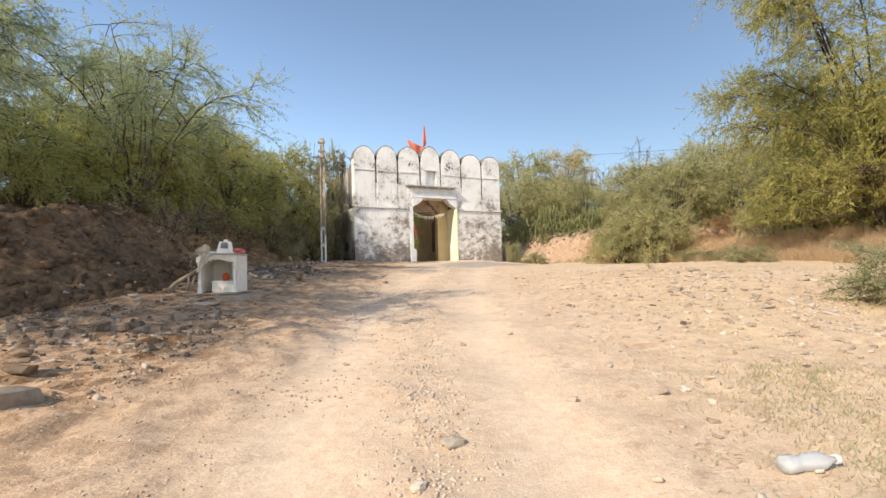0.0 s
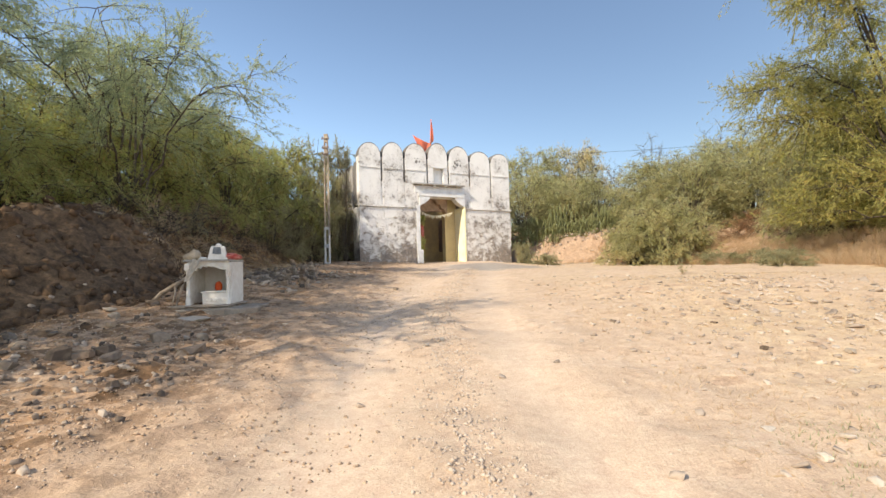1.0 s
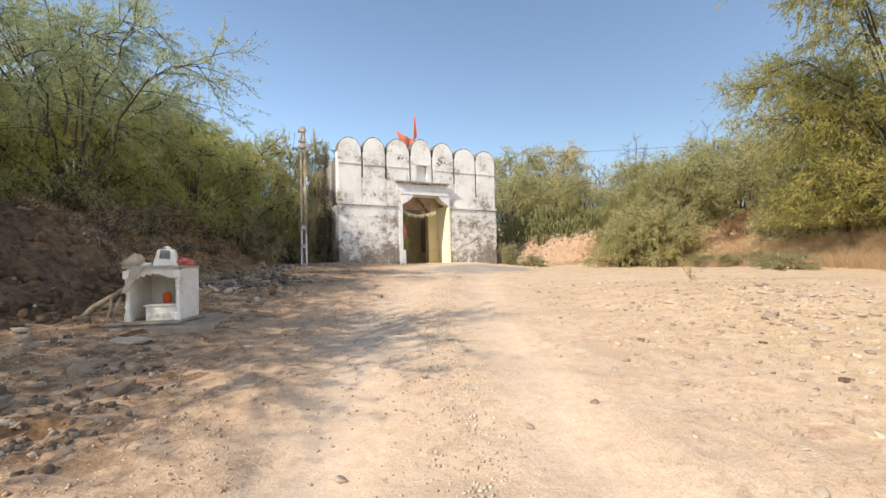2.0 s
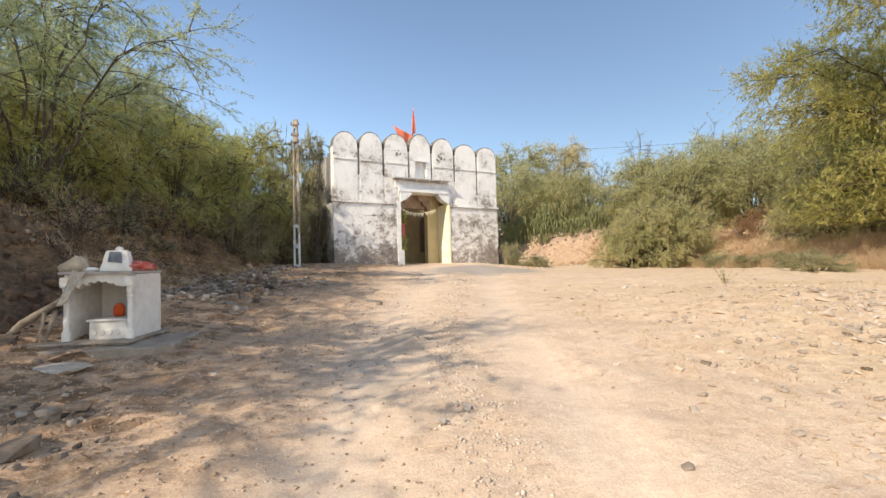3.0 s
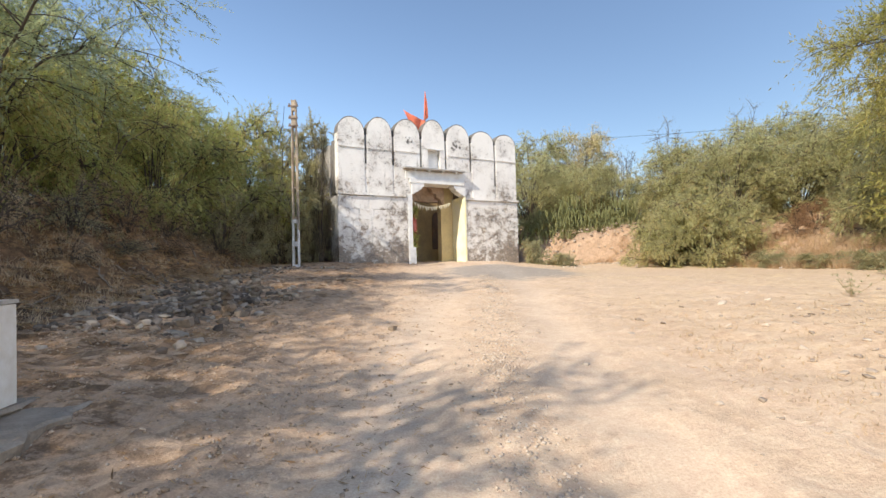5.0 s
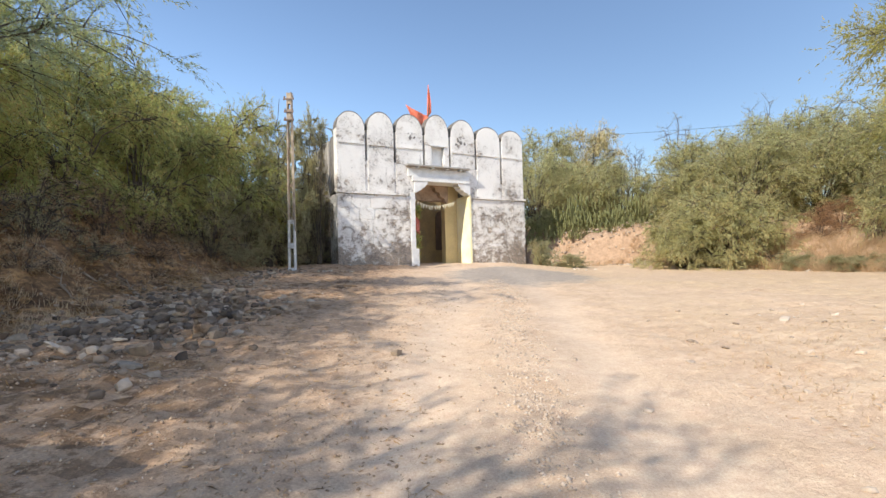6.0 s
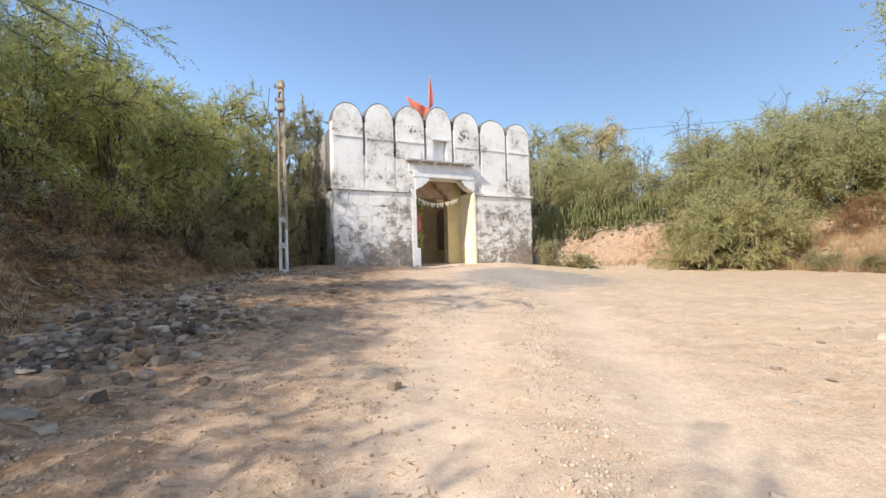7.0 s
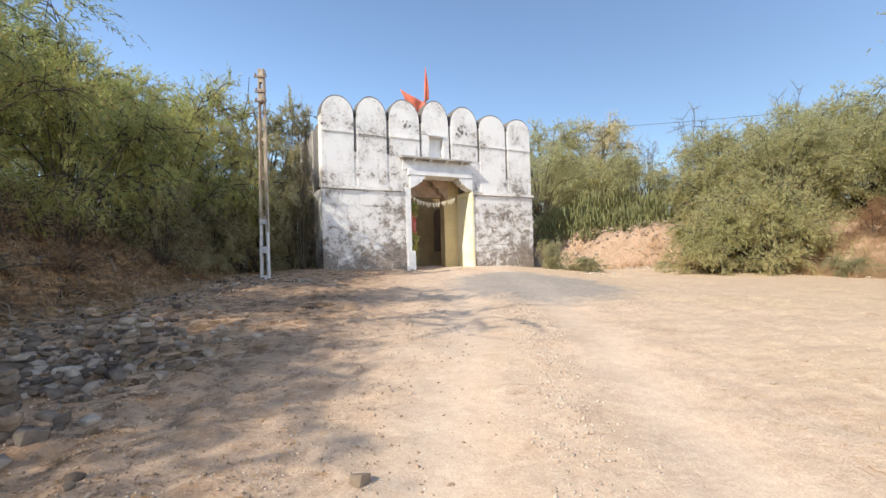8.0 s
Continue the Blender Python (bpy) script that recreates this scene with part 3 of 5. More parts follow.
def gatehouse():
    g = thing("gatehouse", GATE, "whitewashed fort gatehouse with rounded merlons and worn plaster", "gatehouse")
    for x0, x1 in ((0.0, 3.82), (7.06, 10.62)):
        wall = part("lower_wall", rough_box(x0, x1, -0.02, 1.30, 1.5, 5.60), WHITE, g, "patchy limewashed masonry wall")
        masonry(wall, x0 + 0.02, min(x1, 3.60) if x0 < 1 else x1 - 0.02, 0.12 if x0 > 1 else 0.0)
        part("string_course", rough_box(x0 - 0.04, x1 + (0.06 if x0 > 1 else -0.3), -0.13, 0.2, 5.605, 5.72, 0.4, 0.01, 0.03), WHITE_HIGH, g)
    for x0, x1, z0 in ((2.95, 3.82, 5.725), (3.82, 7.06, 6.62), (7.06, 7.44, 5.725)):
        part("upper_wall", rough_box(x0, x1, 0.004, 0.55, z0, 7.15, 0.3, 0.006, 0.004), WHITE_HIGH, g)
    for x0, x1, z0 in ((0.06, 3.82, 5.725), (3.82, 7.06, 6.82), (7.06, 10.56, 5.725)):
        part("parapet_backing", rough_box(x0, x1, 0.56, 1.30, z0, 8.40), MORTAR_DARK, g, "dark masonry behind the slots")
    for i in (1, 2, 5, 6):
        u = EDGES[i]
        part("slot_filling", rough_box(u - 0.055, u + 0.055, 0.025, 0.56, 5.725, 6.5 if i == 6 else 7.2, 0.3, 0.008, 0.004), WHITE_HIGH, g)
    for i, top in enumerate(TOPS):
        x0, x1 = EDGES[i] + (0.055 if i else 0.0), EDGES[i + 1] - (0.055 if i < 6 else 0.0)
        spring = 8.62 + 0.04 * i
        if i == 3:      # the niche over the door is cut into this panel
            part("merlon", prism(arch(x0, x1, 8.22, spring, top), 0.0, 0.55, 0.025), WHITE_HIGH, g)
            for a, b in ((x0, 4.86), (5.58, x1)):
                part("merlon_foot", rough_box(a, b, 0.0, 0.55, 7.15, 8.22, 0.3, 0.006, 0.01), WHITE_HIGH, g)
            n = part("niche", box(4.86, 5.58, 0.28, 0.33, 7.15, 8.22), PAINT, g, "shallow white niche")
            part("niche_sill", box(4.80, 5.64, -0.03, 0.10, 7.15, 7.19, 0.01), PAINT, n)
            part("niche_hood", box(4.80, 5.64, -0.06, 0.10, 8.19, 8.25, 0.012), PAINT, n)
        else:
            part("merlon", prism(arch(x0, x1, 7.15 if i in (2, 4) else 5.725, spring, top), 0.0, 0.55, 0.025), WHITE_HIGH, g)
        m = [(x, z) for x, z in arch(x0 - 0.012, x1 + 0.012, 8.3, spring, top + 0.03)[2:]]
        k = [(x, z) for x, z in arch(x0 + 0.012, x1 - 0.012, 8.3, spring, top - 0.03)[2:]]
        part("coping", prism(m + k[::-1], 0.02, 0.56), MORTAR_DARK, g, "black weathered rim")
        if i != 3:
            part("moulding", rough_box(x0 + 0.01, x1 - 0.01, -0.05, 0.05, 7.93, 8.02, 0.4, 0.006, 0.02), WHITE_HIGH, g)
    carving(3.74, 8.62, 0.24, g)
    carving(6.55, 8.55, 0.32, g)
    # eave on bracket ends over the doorway
    e = part("eave", rough_box(3.38, 6.92, -0.36, 0.05, 7.06, 7.13, 0.4, 0.006, 0.012), CONCRETE, g, "thin stone eave with a grey edge")
    for u in (3.95, 4.75, 5.55, 6.35):
        part("bracket_end", box(u, u + 0.12, -0.30, 0.02, 6.98, 7.055, 0.015), PAINT, e)
    part("frieze", rough_box(3.52, 7.08, -0.05, 0.05, 6.60, 6.98, 0.4, 0.004, 0.01), PAINT, g)
    part("lintel", rough_box(3.72, 6.98, -0.14, 0.9, 6.36, 6.60, 0.4, 0.006, 0.02), PAINT, g, "white painted stone lintel")
    # curved corbels under the lintel
    for s, u in ((1, 3.84), (-1, 7.04)):
        o = [(0, 6.36), (0.72, 6.36), (0.72, 6.22), (0.62, 6.18), (0.56, 6.06), (0.44, 6.02), (0.36, 5.92), (0.22, 5.88), (0.12, 5.80), (0, 5.78)]
        part("corbel", prism([(u + s * x, z) for x, z in o], -0.10, 0.45, 0.012), PAINT, g)
    # jambs and the doorway behind them
    part("jamb", rough_box(6.99, 7.10, -0.07, 1.30, 1.9, 5.80, 0.35, 0.006, 0.02), PALE_YELLOW, g, "pale yellow limewashed jamb")
    part("jamb", rough_box(3.62, 3.86, -0.07, 1.30, 1.9, 5.80, 0.35, 0.006, 0.02), PAINT, g, "grey-white painted jamb")
    part("plinth", rough_box(3.66, 4.02, -0.10, 0.45, 1.9, 3.05, 0.3, 0.006, 0.02), PAINT, g)
    part("inner_wall", rough_box(2.6, 4.35, 1.305, 1.75, 1.9, 6.62), OCHRE, g)
    part("inner_wall", rough_box(6.24, 7.7, 1.305, 1.75, 1.9, 6.62), TAN, g)
    lintel = part("inner_lintel", rough_box(4.3, 6.3, 1.32, 1.74, 5.60, 6.62), BARE_STONE, g, "bare tan stone inner lintel")
    for sgn, u in ((1, 4.32), (-1, 6.28)):
        o = [(0, 6.60), (0.95, 6.60), (0.95, 6.34), (0.80, 6.28), (0.74, 6.08), (0.52, 6.02), (0.46, 5.80), (0.24, 5.72), (0.18, 5.52), (0, 5.46)]
        part("inner_corbel", prism([(u + sgn * x, z) for x, z in o], 0.95, 1.30, 0.015), BARE_STONE, lintel)
    part("ceiling_slab", rough_box(3.83, 7.05, 0.02, 1.75, 6.605, 6.80), TERRACOTTA, g)
    # walls of the passage behind
    part("side_wall", rough_box(0.0, 0.5, 1.31, 4.9, 1.6, 8.3, 0.5), SHADED_LIME, g, "weathered side wall, shade put into its dark colour")
    part("side_wall", rough_box(10.1, 10.6, 1.31, 4.9, 1.6, 8.3, 0.5), SHADED_LIME, g, "weathered side wall, shade put into its dark colour")
    part("rear_wall", rough_box(0.5, 10.1, 4.4, 4.9, 1.6, 8.3, 0.5), OCHRE, g)
    part("roof_slab", rough_box(0.45, 5.2, 1.31, 4.45, 7.2, 7.5, 0.5), TERRACOTTA, g)
    part("bench", rough_box(5.0, 10.0, 3.95, 4.41, 1.7, 3.05, 0.4), OCHRE, g)
    # arched niche as a flat plate; its dark colour replaces the recess's shade
    o = arch(7.25, 7.95, 3.06, 4.9, 5.45, 12)
    part("niche_shade_plate", prism(o, 4.36, 4.41), TERRACOTTA, g, "flat arched plate, dark colour standing for a niche's shade")
    return g


gatehouse()


def cloth(name, pts, nu, nv, wave, mat, parent, label=""):
    """A hanging cloth between four corners (a, b on top; d, c below), with folds and a little thickness."""
    a, b, c, d = (Vector(p) for p in pts)
    bm = bmesh.new()
    rows = []
    for i in range(nu + 1):
        u, row = i / nu, []
        for j in range(nv + 1):
            v = j / nv
            p = (a.lerp(b, u)).lerp(d.lerp(c, u), v)
            p.y += wave * math.sin(9 * u + 4 * v) * (0.3 + u)
            p.z += wave * 0.5 * math.sin(7 * u + 6 * v + 1)
            row.append(bm.verts.new(p))
        rows.append(row)
    for i in range(nu):
        for j in range(nv):
            bm.faces.new((rows[i][j], rows[i + 1][j], rows[i + 1][j + 1], rows[i][j + 1]))
    ob = part(name, bm, mat, parent, label, smooth=True)
    s = ob.modifiers.new("thickness", "SOLIDIFY")
    s.thickness = 0.006
    return ob


def temple_flag():
    f = thing("temple_flag", GATE @ pose(5.02, 0.62, 8.4), "saffron pennants on a thin pole above the parapet", "flag")
    v, q = tubes([(np.array([[0, 0, 0], [0.03, 0, 1.6], [0.06, 0.02, 3.05]]), [0.03, 0.025, 0.018])], 8)
    link_mesh("pole", arrays("pole", v, q, True), DEADWOOD, f)
    cloth("pennant", ((0.05, 0, 3.15), (0.08, 0, 3.12), (0.25, 0.05, 1.75), (-0.06, 0, 1.45)), 6, 10, 0.05, SAFFRON, f)
    cloth("pennant", ((-1.25, 0.0, 1.92), (0.02, 0, 1.50), (0.0, 0, 1.2), (-0.5, 0.05, 0.72)), 10, 5, 0.07, SAFFRON, f)


temple_flag()


def bunting():
    b = thing("bunting", GATE @ pose(0, 0.25, 0), "string of cream paper pennants across the doorway", "bunting")
    pts = [Vector((3.86 + 3.12 * t, 0, 5.62 - 0.55 * 4 * t * (1 - t) * (1.2 - t))) for t in (i / 20 for i in range(21))]
    v, q = tubes([(np.array([p[:] for p in pts]), [0.006] * 21)], 4)
    link_mesh("string", arrays("string", v, q), CREAM, b)
    rng = random.Random(4)
    for i in range(1, 16):
        p, w = pts[i], 0.055 + 0.02 * rng.random()
        h, lean = 0.20 + 0.08 * rng.random(), rng.uniform(-0.08, 0.08)
        part("pennant", prism([(p.x - w, p.z), (p.x + w, p.z), (p.x + lean, p.z - h)], -0.003, 0.003), CREAM, b)


bunting()


def garland():
    g = thing("garland", GATE @ pose(4.08, 0.30, 0), "red cloth and green leaf garland hanging beside the doorway", "garland")
    cloth("scarf", ((-0.08, 0, 4.75), (0.14, 0, 4.70), (0.16, 0, 3.75), (-0.02, 0, 3.85)), 4, 8, 0.04, RED, g)
    rng = np.random.default_rng(11)
    n = 260
    p = np.stack([rng.normal(0.08, 0.09, n), rng.normal(0, 0.06, n), np.where(rng.random(n) < 0.5, rng.uniform(4.6, 5.2, n), rng.uniform(2.7, 3.9, n))], 1)
    d = rng.normal(0, 1, (n, 3)) * 0.10 - np.array([0, 0, 0.05])
    s = rng.normal(0, 1, (n, 3)) * 0.035
    link_mesh("leaves", arrays("leaves", np.stack([p - s, p + s, p + d], 1).reshape(-1, 3), np.arange(3 * n).reshape(-1, 3)), LEAF_LEFT, g)


garland()


# power pole of ladder-shaped concrete, limewashed at its foot
def power_pole():
    x, y = -6.20, 24.90
    z0 = height(x, y)
    p = thing("power_pole", pose(x, y, 0, 0, 0, -6), "slotted concrete power pole with a limewashed foot", "power pole")
    top, foot = 8.62, 4.0

    def half(z):
        return 0.135 - 0.045 * (z - 2.2) / 6.4

    def chord(za, zb, s):
        a, b = half(za), half(zb)
        o = [(s * a, za), (s * (a - 0.055), za), (s * (b - 0.042), zb), (s * b, zb)]
        return prism(o, -0.075, 0.075, 0.008)

    for za, zb, mat in ((z0 - 0.3, foot, LIME_POST), (foot + 0.002, top, POLE_BROWN)):
        for s in (-1, 1):
            part("upright", chord(za, zb, s), mat, p)
    webs = [(z0 - 0.28, z0 + 0.12, LIME_POST), (2.98, 3.17, LIME_POST), (3.86, 3.998, LIME_POST), (4.004, 4.10, POLE_BROWN), (5.2, 5.3, POLE_BROWN), (6.4, 6.5, POLE_BROWN), (7.55, 8.0, POLE_BROWN), (8.2, 8.6, POLE_BROWN)]
    for a, b, mat in webs:
        h = half(b) - 0.045
        part("web", box(-h, h, -0.07, 0.07, a, b) if a < 4 or a > 7 else box(-h, h, -0.02, 0.06, a, b), mat, p)
    for z, w in ((8.36, 0.20), (7.90, 0.18), (7.60, 0.19)):
        arm = part("cross_arm", box(-w, w, -0.11, -0.078, z - 0.03, z + 0.03, 0.006), STEEL, p)
        for s in (-1, 1):
            bm = bmesh.new()
            bmesh.ops.create_cone(bm, cap_ends=True, segments=10, radius1=0.036, radius2=0.024, depth=0.085, matrix=Matrix.Translation((s * (w - 0.05), -0.095, z + 0.07)))
            part("insulator", bm, STEEL, arm)
    v, q = tubes([(np.array([[0.165, -0.1, 3.6], [0.155, -0.1, 5.5], [0.14, -0.1, 7.3]]), [0.024] * 3)], 8)
    link_mesh("conduit", arrays("conduit", v, q, True), POLE_BROWN, p)
    c = [(-0.34, -0.1, 8.36), (-0.40, -0.1, 7.7), (-0.62, -0.08, 6.95), (-0.5, -0.08, 6.6), (-0.12, -0.08, 7.2)]
    v, q = tubes([(np.array(c), [0.010] * 5)], 5)
    link_mesh("cable_loop", arrays("cable_loop", v, q, True), CABLE, p)


power_pole()


def overhead_cable(a, b, sag, r=0.011):
    a, b = Vector(a), Vector(b)
    pts = np.array([a.lerp(b, t) - Vector((0, 0, sag * 4 * t * (1 - t))) for t in (i / 30 for i in range(31))])
    v, q = tubes([(pts, [r] * 31)], 5)
    tagged(link_mesh("overhead_cable", arrays("overhead_cable", v, q, True), CABLE), "thin black overhead power cable", "cable")


overhead_cable((7.0, 50.0, 13.4), (30.0, 24.0, 8.7), 0.5)


# roadside shrine on its slab
SHRINE = pose(-4.265, 9.64, 1.35, 0, 0, 7)


def slab(hx, hy, top, deep, m, seed, label):
    """A poured slab with a broken, uneven edge."""
    rng = random.Random(seed)
    n, rings = 44, []
    bm = bmesh.new()
    jag = [rng.uniform(0.93, 1.03) for _ in range(n)]
    for z, k in ((top - deep, 0.97), (top - deep * 0.45, 1.0), (top - 0.018, 1.01), (top, 0.985)):
        ring = []
        for i in range(n):
            a = 2 * math.pi * i / n
            r = min(1 / max(abs(math.cos(a)) / hx, abs(math.sin(a)) / hy), 1.22 * min(hx, hy) + 0.25) * jag[i] * k * rng.uniform(0.985, 1.015)
            ring.append(bm.verts.new((r * math.cos(a), r * math.sin(a), z + rng.uniform(-0.006, 0.006))))
        rings.append(ring)
    for a, b in zip(rings, rings[1:]):
        for i in range(n):
            bm.faces.new((a[i], a[(i + 1) % n], b[(i + 1) % n], b[i]))
    bm.faces.new(rings[-1])
    bm.faces.new(rings[0][::-1])
    tagged(part("shrine_slab", bm, SLAB, None, "", m), label, "slab", "slabs of the shrine")


slab(0.98, 0.68, -0.046, 0.26, SHRINE @ pose(-0.22, 0.36, 0), 8, "rough broken concrete slab on the ground under the shrine")
slab(0.60, 0.50, 0.0, 0.045, SHRINE @ pose(-0.23, 0.36, 0), 5, "thin dusty upper slab on which the shrine stands")


def shrine():
    s = thing("roadside_shrine", SHRINE, "small whitewashed shrine with an open scalloped front", "shrine")
    W, D, T = 0.335, 0.70, 0.69
    part("side_wall", rough_box(-W, -W + 0.05, 0.08, D, 0.0, T, 0.15, 0.004, 0.01), SHRINE_WHITE, s)
    part("side_wall", rough_box(W - 0.05, W, 0.08, D, 0.0, T, 0.15, 0.004, 0.01), SHRINE_WHITE, s)
    part("back_wall", rough_box(-W + 0.05, W - 0.05, D - 0.05, D, 0.0, T, 0.15, 0.004, 0.01), SHRINE_WHITE, s)
    part("roof_slab", rough_box(-W - 0.02, W + 0.012, -0.035, D + 0.015, T, T + 0.026, 0.15, 0.004, 0.008), CONCRETE, s, "thin grey stone roof slab")
    for x in (-W + 0.035, W - 0.035):
        bm = bmesh.new()
        prof = [(0.040, 0.0), (0.040, 0.09), (0.030, 0.10), (0.026, 0.16), (0.031, 0.19), (0.026, 0.22), (0.026, 0.42), (0.032, 0.44), (0.032, 0.455), (0.026, 0.47), (0.032, 0.50), (0.036, T - 0.14)]
        rings = [[bm.verts.new((x + r * math.copysign(abs(math.cos(a)) ** 0.6, math.cos(a)), 0.04 + r * math.copysign(abs(math.sin(a)) ** 0.6, math.sin(a)), z)) for a in (2 * math.pi * i / 12 for i in range(12))] for r, z in prof]
        for a, b in zip(rings, rings[1:]):
            for i in range(12):
                bm.faces.new((a[i], a[(i + 1) % 12], b[(i + 1) % 12], b[i]))
        bm.faces.new(rings[0][::-1])
        bm.faces.new(rings[-1])
        c = part("column", bm, SHRINE_WHITE, s)
        part("capital", box(x - 0.047, x + 0.047, -0.018, 0.085, T - 0.14, T - 0.03, 0.010), SHRINE_WHITE, c)
    # scalloped arch
    o = [(-W + 0.02, T), (W - 0.02, T)]
    n = 7
    for i in range(n):
        xa = (W - 0.09) - (2 * W - 0.18) * i / n
        xb = (W - 0.09) - (2 * W - 0.18) * (i + 1) / n
        rise = 0.075 * math.sin(math.pi * (i + 0.5) / n)
        for k in range(5):
            t = k / 5
            o.append((xa + (xb - xa) * t, T - 0.17 + rise + 0.022 * math.sin(math.pi * t)))
    o.append((-W + 0.09, T - 0.17))
    o.append((-W + 0.02, T - 0.17))
    part("scalloped_arch", prism(o, 0.02, 0.075), SHRINE_WHITE, s)
    st = part("altar_step", box(-0.09, W - 0.06, 0.03, 0.50, 0.0, 0.19, 0.008), SHRINE_WHITE, s)
    part("altar_top", box(-0.11, W - 0.055, 0.012, 0.51, 0.19, 0.212, 0.006), SHRINE_WHITE, st)
    for i in range(5):
        bm = bmesh.new()
        bmesh.ops.create_cone(bm, cap_ends=True, segments=14, radius1=0.034, radius2=0.027, depth=0.014, matrix=Matrix.Translation((-0.045 + 0.075 * i, 0.024, 0.075)) @ Matrix.Rotation(radians(90), 4, "X"))
        part("rosette", bm, SHRINE_WHITE, st)


shrine()


def lump(name, mat, m, size, seed, label, category, squash=(1, 1, 1)):
    """A rounded, uneven solid that rests on its base."""
    bm = bmesh.new()
    bmesh.ops.create_icosphere(bm, subdivisions=3, radius=1.0)
    for v in bm.verts:
        n = 1 + 0.16 * noise.noise(v.co * 1.5 + Vector((seed, 0, 0))) + 0.06 * noise.noise(v.co * 4 + Vector((seed, 3, 0)))
        v.co = Vector((v.co.x * squash[0], v.co.y * squash[1], max(v.co.z, -0.75) * squash[2])) * n * size
    low = min(v.co.z for v in bm.verts)
    bmesh.ops.translate(bm, vec=(0, 0, -low), verts=bm.verts[:])
    return tagged(part(name, bm, mat, None, "", m, smooth=True), label, category)


lump("votive_stone", ORANGE, SHRINE @ pose(0.05, 0.34, 0.211), 0.08, 3.0, "rounded stone coated in orange vermilion on the altar", "stone", (0.78, 0.55, 1.05))


def roof_top_finds():
    t = 0.714
    # broken tapering spire block with a dark panel
    sp = thing("spire_block", SHRINE @ pose(0.06, 0.30, t, 0, 0, 12), "broken white tapering spire block with a dark panel", "spire")
    bm = bmesh.new()
    rings = [[bm.verts.new((sx * w, sy * w * 0.75, z)) for sx, sy in ((-1, -1), (1, -1), (1, 1), (-1, 1))] for z, w in ((0, 0.155), (0.12, 0.12), (0.23, 0.10))]
    for a, b in zip(rings, rings[1:]):
        for i in range(4):
            bm.faces.new((a[i], a[(i + 1) % 4], b[(i + 1) % 4], b[i]))
    bm.faces.new(rings[0][::-1])
    bm.faces.new(rings[-1])
    bmesh.ops.bevel(bm, geom=bm.edges[:], offset=0.01, segments=2, affect="EDGES")
    part("block", bm, SHRINE_WHITE, sp)
    part("panel", prism([(-0.075, 0.105), (0.06, 0.09), (0.05, 0.21), (-0.055, 0.215)], -0.105, -0.088), SLATE, sp, "dark glassy panel")
    bm = bmesh.new()
    bmesh.ops.create_icosphere(bm, subdivisions=2, radius=0.045, matrix=Matrix.Translation((0.01, 0, 0.245)) @ Matrix.Diagonal((1, 1, 0.7, 1)))
    part("finial", bm, SHRINE_WHITE, sp, smooth=True)
    # broken carved block that overhangs the corner
    bm = prism([(-0.19, 0.035), (-0.13, 0.0), (0.10, 0.0), (0.12, 0.06), (0.07, 0.13), (0.0, 0.15), (-0.07, 0.11), (-0.17, 0.075)], -0.065, 0.065, 0.016)
    for v in bm.verts:
        v.co += Vector((noise.noise(v.co * 14), noise.noise(v.co * 14 + Vector((4, 0, 0))), noise.noise(v.co * 14 + Vector((0, 4, 0))))) * 0.012
    tagged(part("broken_block", bm, TAN_STONE, None, "", SHRINE @ pose(-0.23, 0.10, t + 0.002, 0, -4, 14) @ Matrix.Diagonal((0.85, 1, 1.15, 1)), smooth=True), "broken tan carved block on the shrine roof", "rubble")
    lump("plaster_fragment", SHRINE_WHITE, SHRINE @ pose(-0.14, 0.12, t), 0.065, 14.0, "pale broken plaster fragment on the shrine roof", "rubble", (1.5, 0.9, 0.45))
    # crumpled red cloth
    bm = bmesh.new()
    bmesh.ops.create_icosphere(bm, subdivisions=3, radius=1.0)
    for v in bm.verts:
        n = 1 + 0.45 * noise.noise(v.co * 2.2 + Vector((5, 1, 2))) + 0.25 * noise.noise(v.co * 5)
        v.co = Vector((v.co.x * 0.17, v.co.y * 0.13, (v.co.z + 0.8) * 0.055)) * n
        v.co.z = max(0.0, v.co.z)
    tagged(part("cloth", bm, RED, None, "", SHRINE @ pose(0.24, 0.36, t), smooth=True), "crumpled red and white offering cloth on the shrine roof", "cloth")
    # dusty rag over the edge of the roof
    rag = cloth("rag", ((-0.20, -0.01, t + 0.012), (-0.07, -0.01, t + 0.008), (-0.22, -0.075, 0.40), (-0.31, -0.07, 0.36)), 5, 12, 0.018, RAG, None)
    rag.matrix_basis = SHRINE @ pose(0, -0.045, 0)
    tagged(rag, "dusty grey-white rag hanging from the shrine roof", "cloth")
    # forked dead branch leaning on the side
    b = [(np.array([[-0.45, -0.06, -0.03], [-0.40, -0.07, 0.14], [-0.35, -0.06, 0.30], [-0.29, -0.06, 0.42]]), [0.015, 0.019, 0.022, 0.018]),
         (np.array([[-0.86, 0.06, 0.06], [-0.70, 0.03, 0.20], [-0.52, -0.02, 0.30], [-0.38, -0.05, 0.38], [-0.27, -0.06, 0.46]]), [0.034, 0.040, 0.036, 0.030, 0.020]),
         (np.array([[-0.46, -0.03, 0.33], [-0.44, -0.10, 0.20], [-0.47, -0.12, 0.05]]), [0.02, 0.016, 0.010])]
    v, q = tubes(b, 7)
    br = link_mesh("dead_branch", arrays("dead_branch", v, q, True), DEADWOOD, None, "", SHRINE @ pose(0, 0, 0))
    tagged(br, "grey forked dead branch leaning against the shrine", "branch")


roof_top_finds()


# plants
def foot(y):
    return float(np.interp(y, BANK_Y, BANK_X))


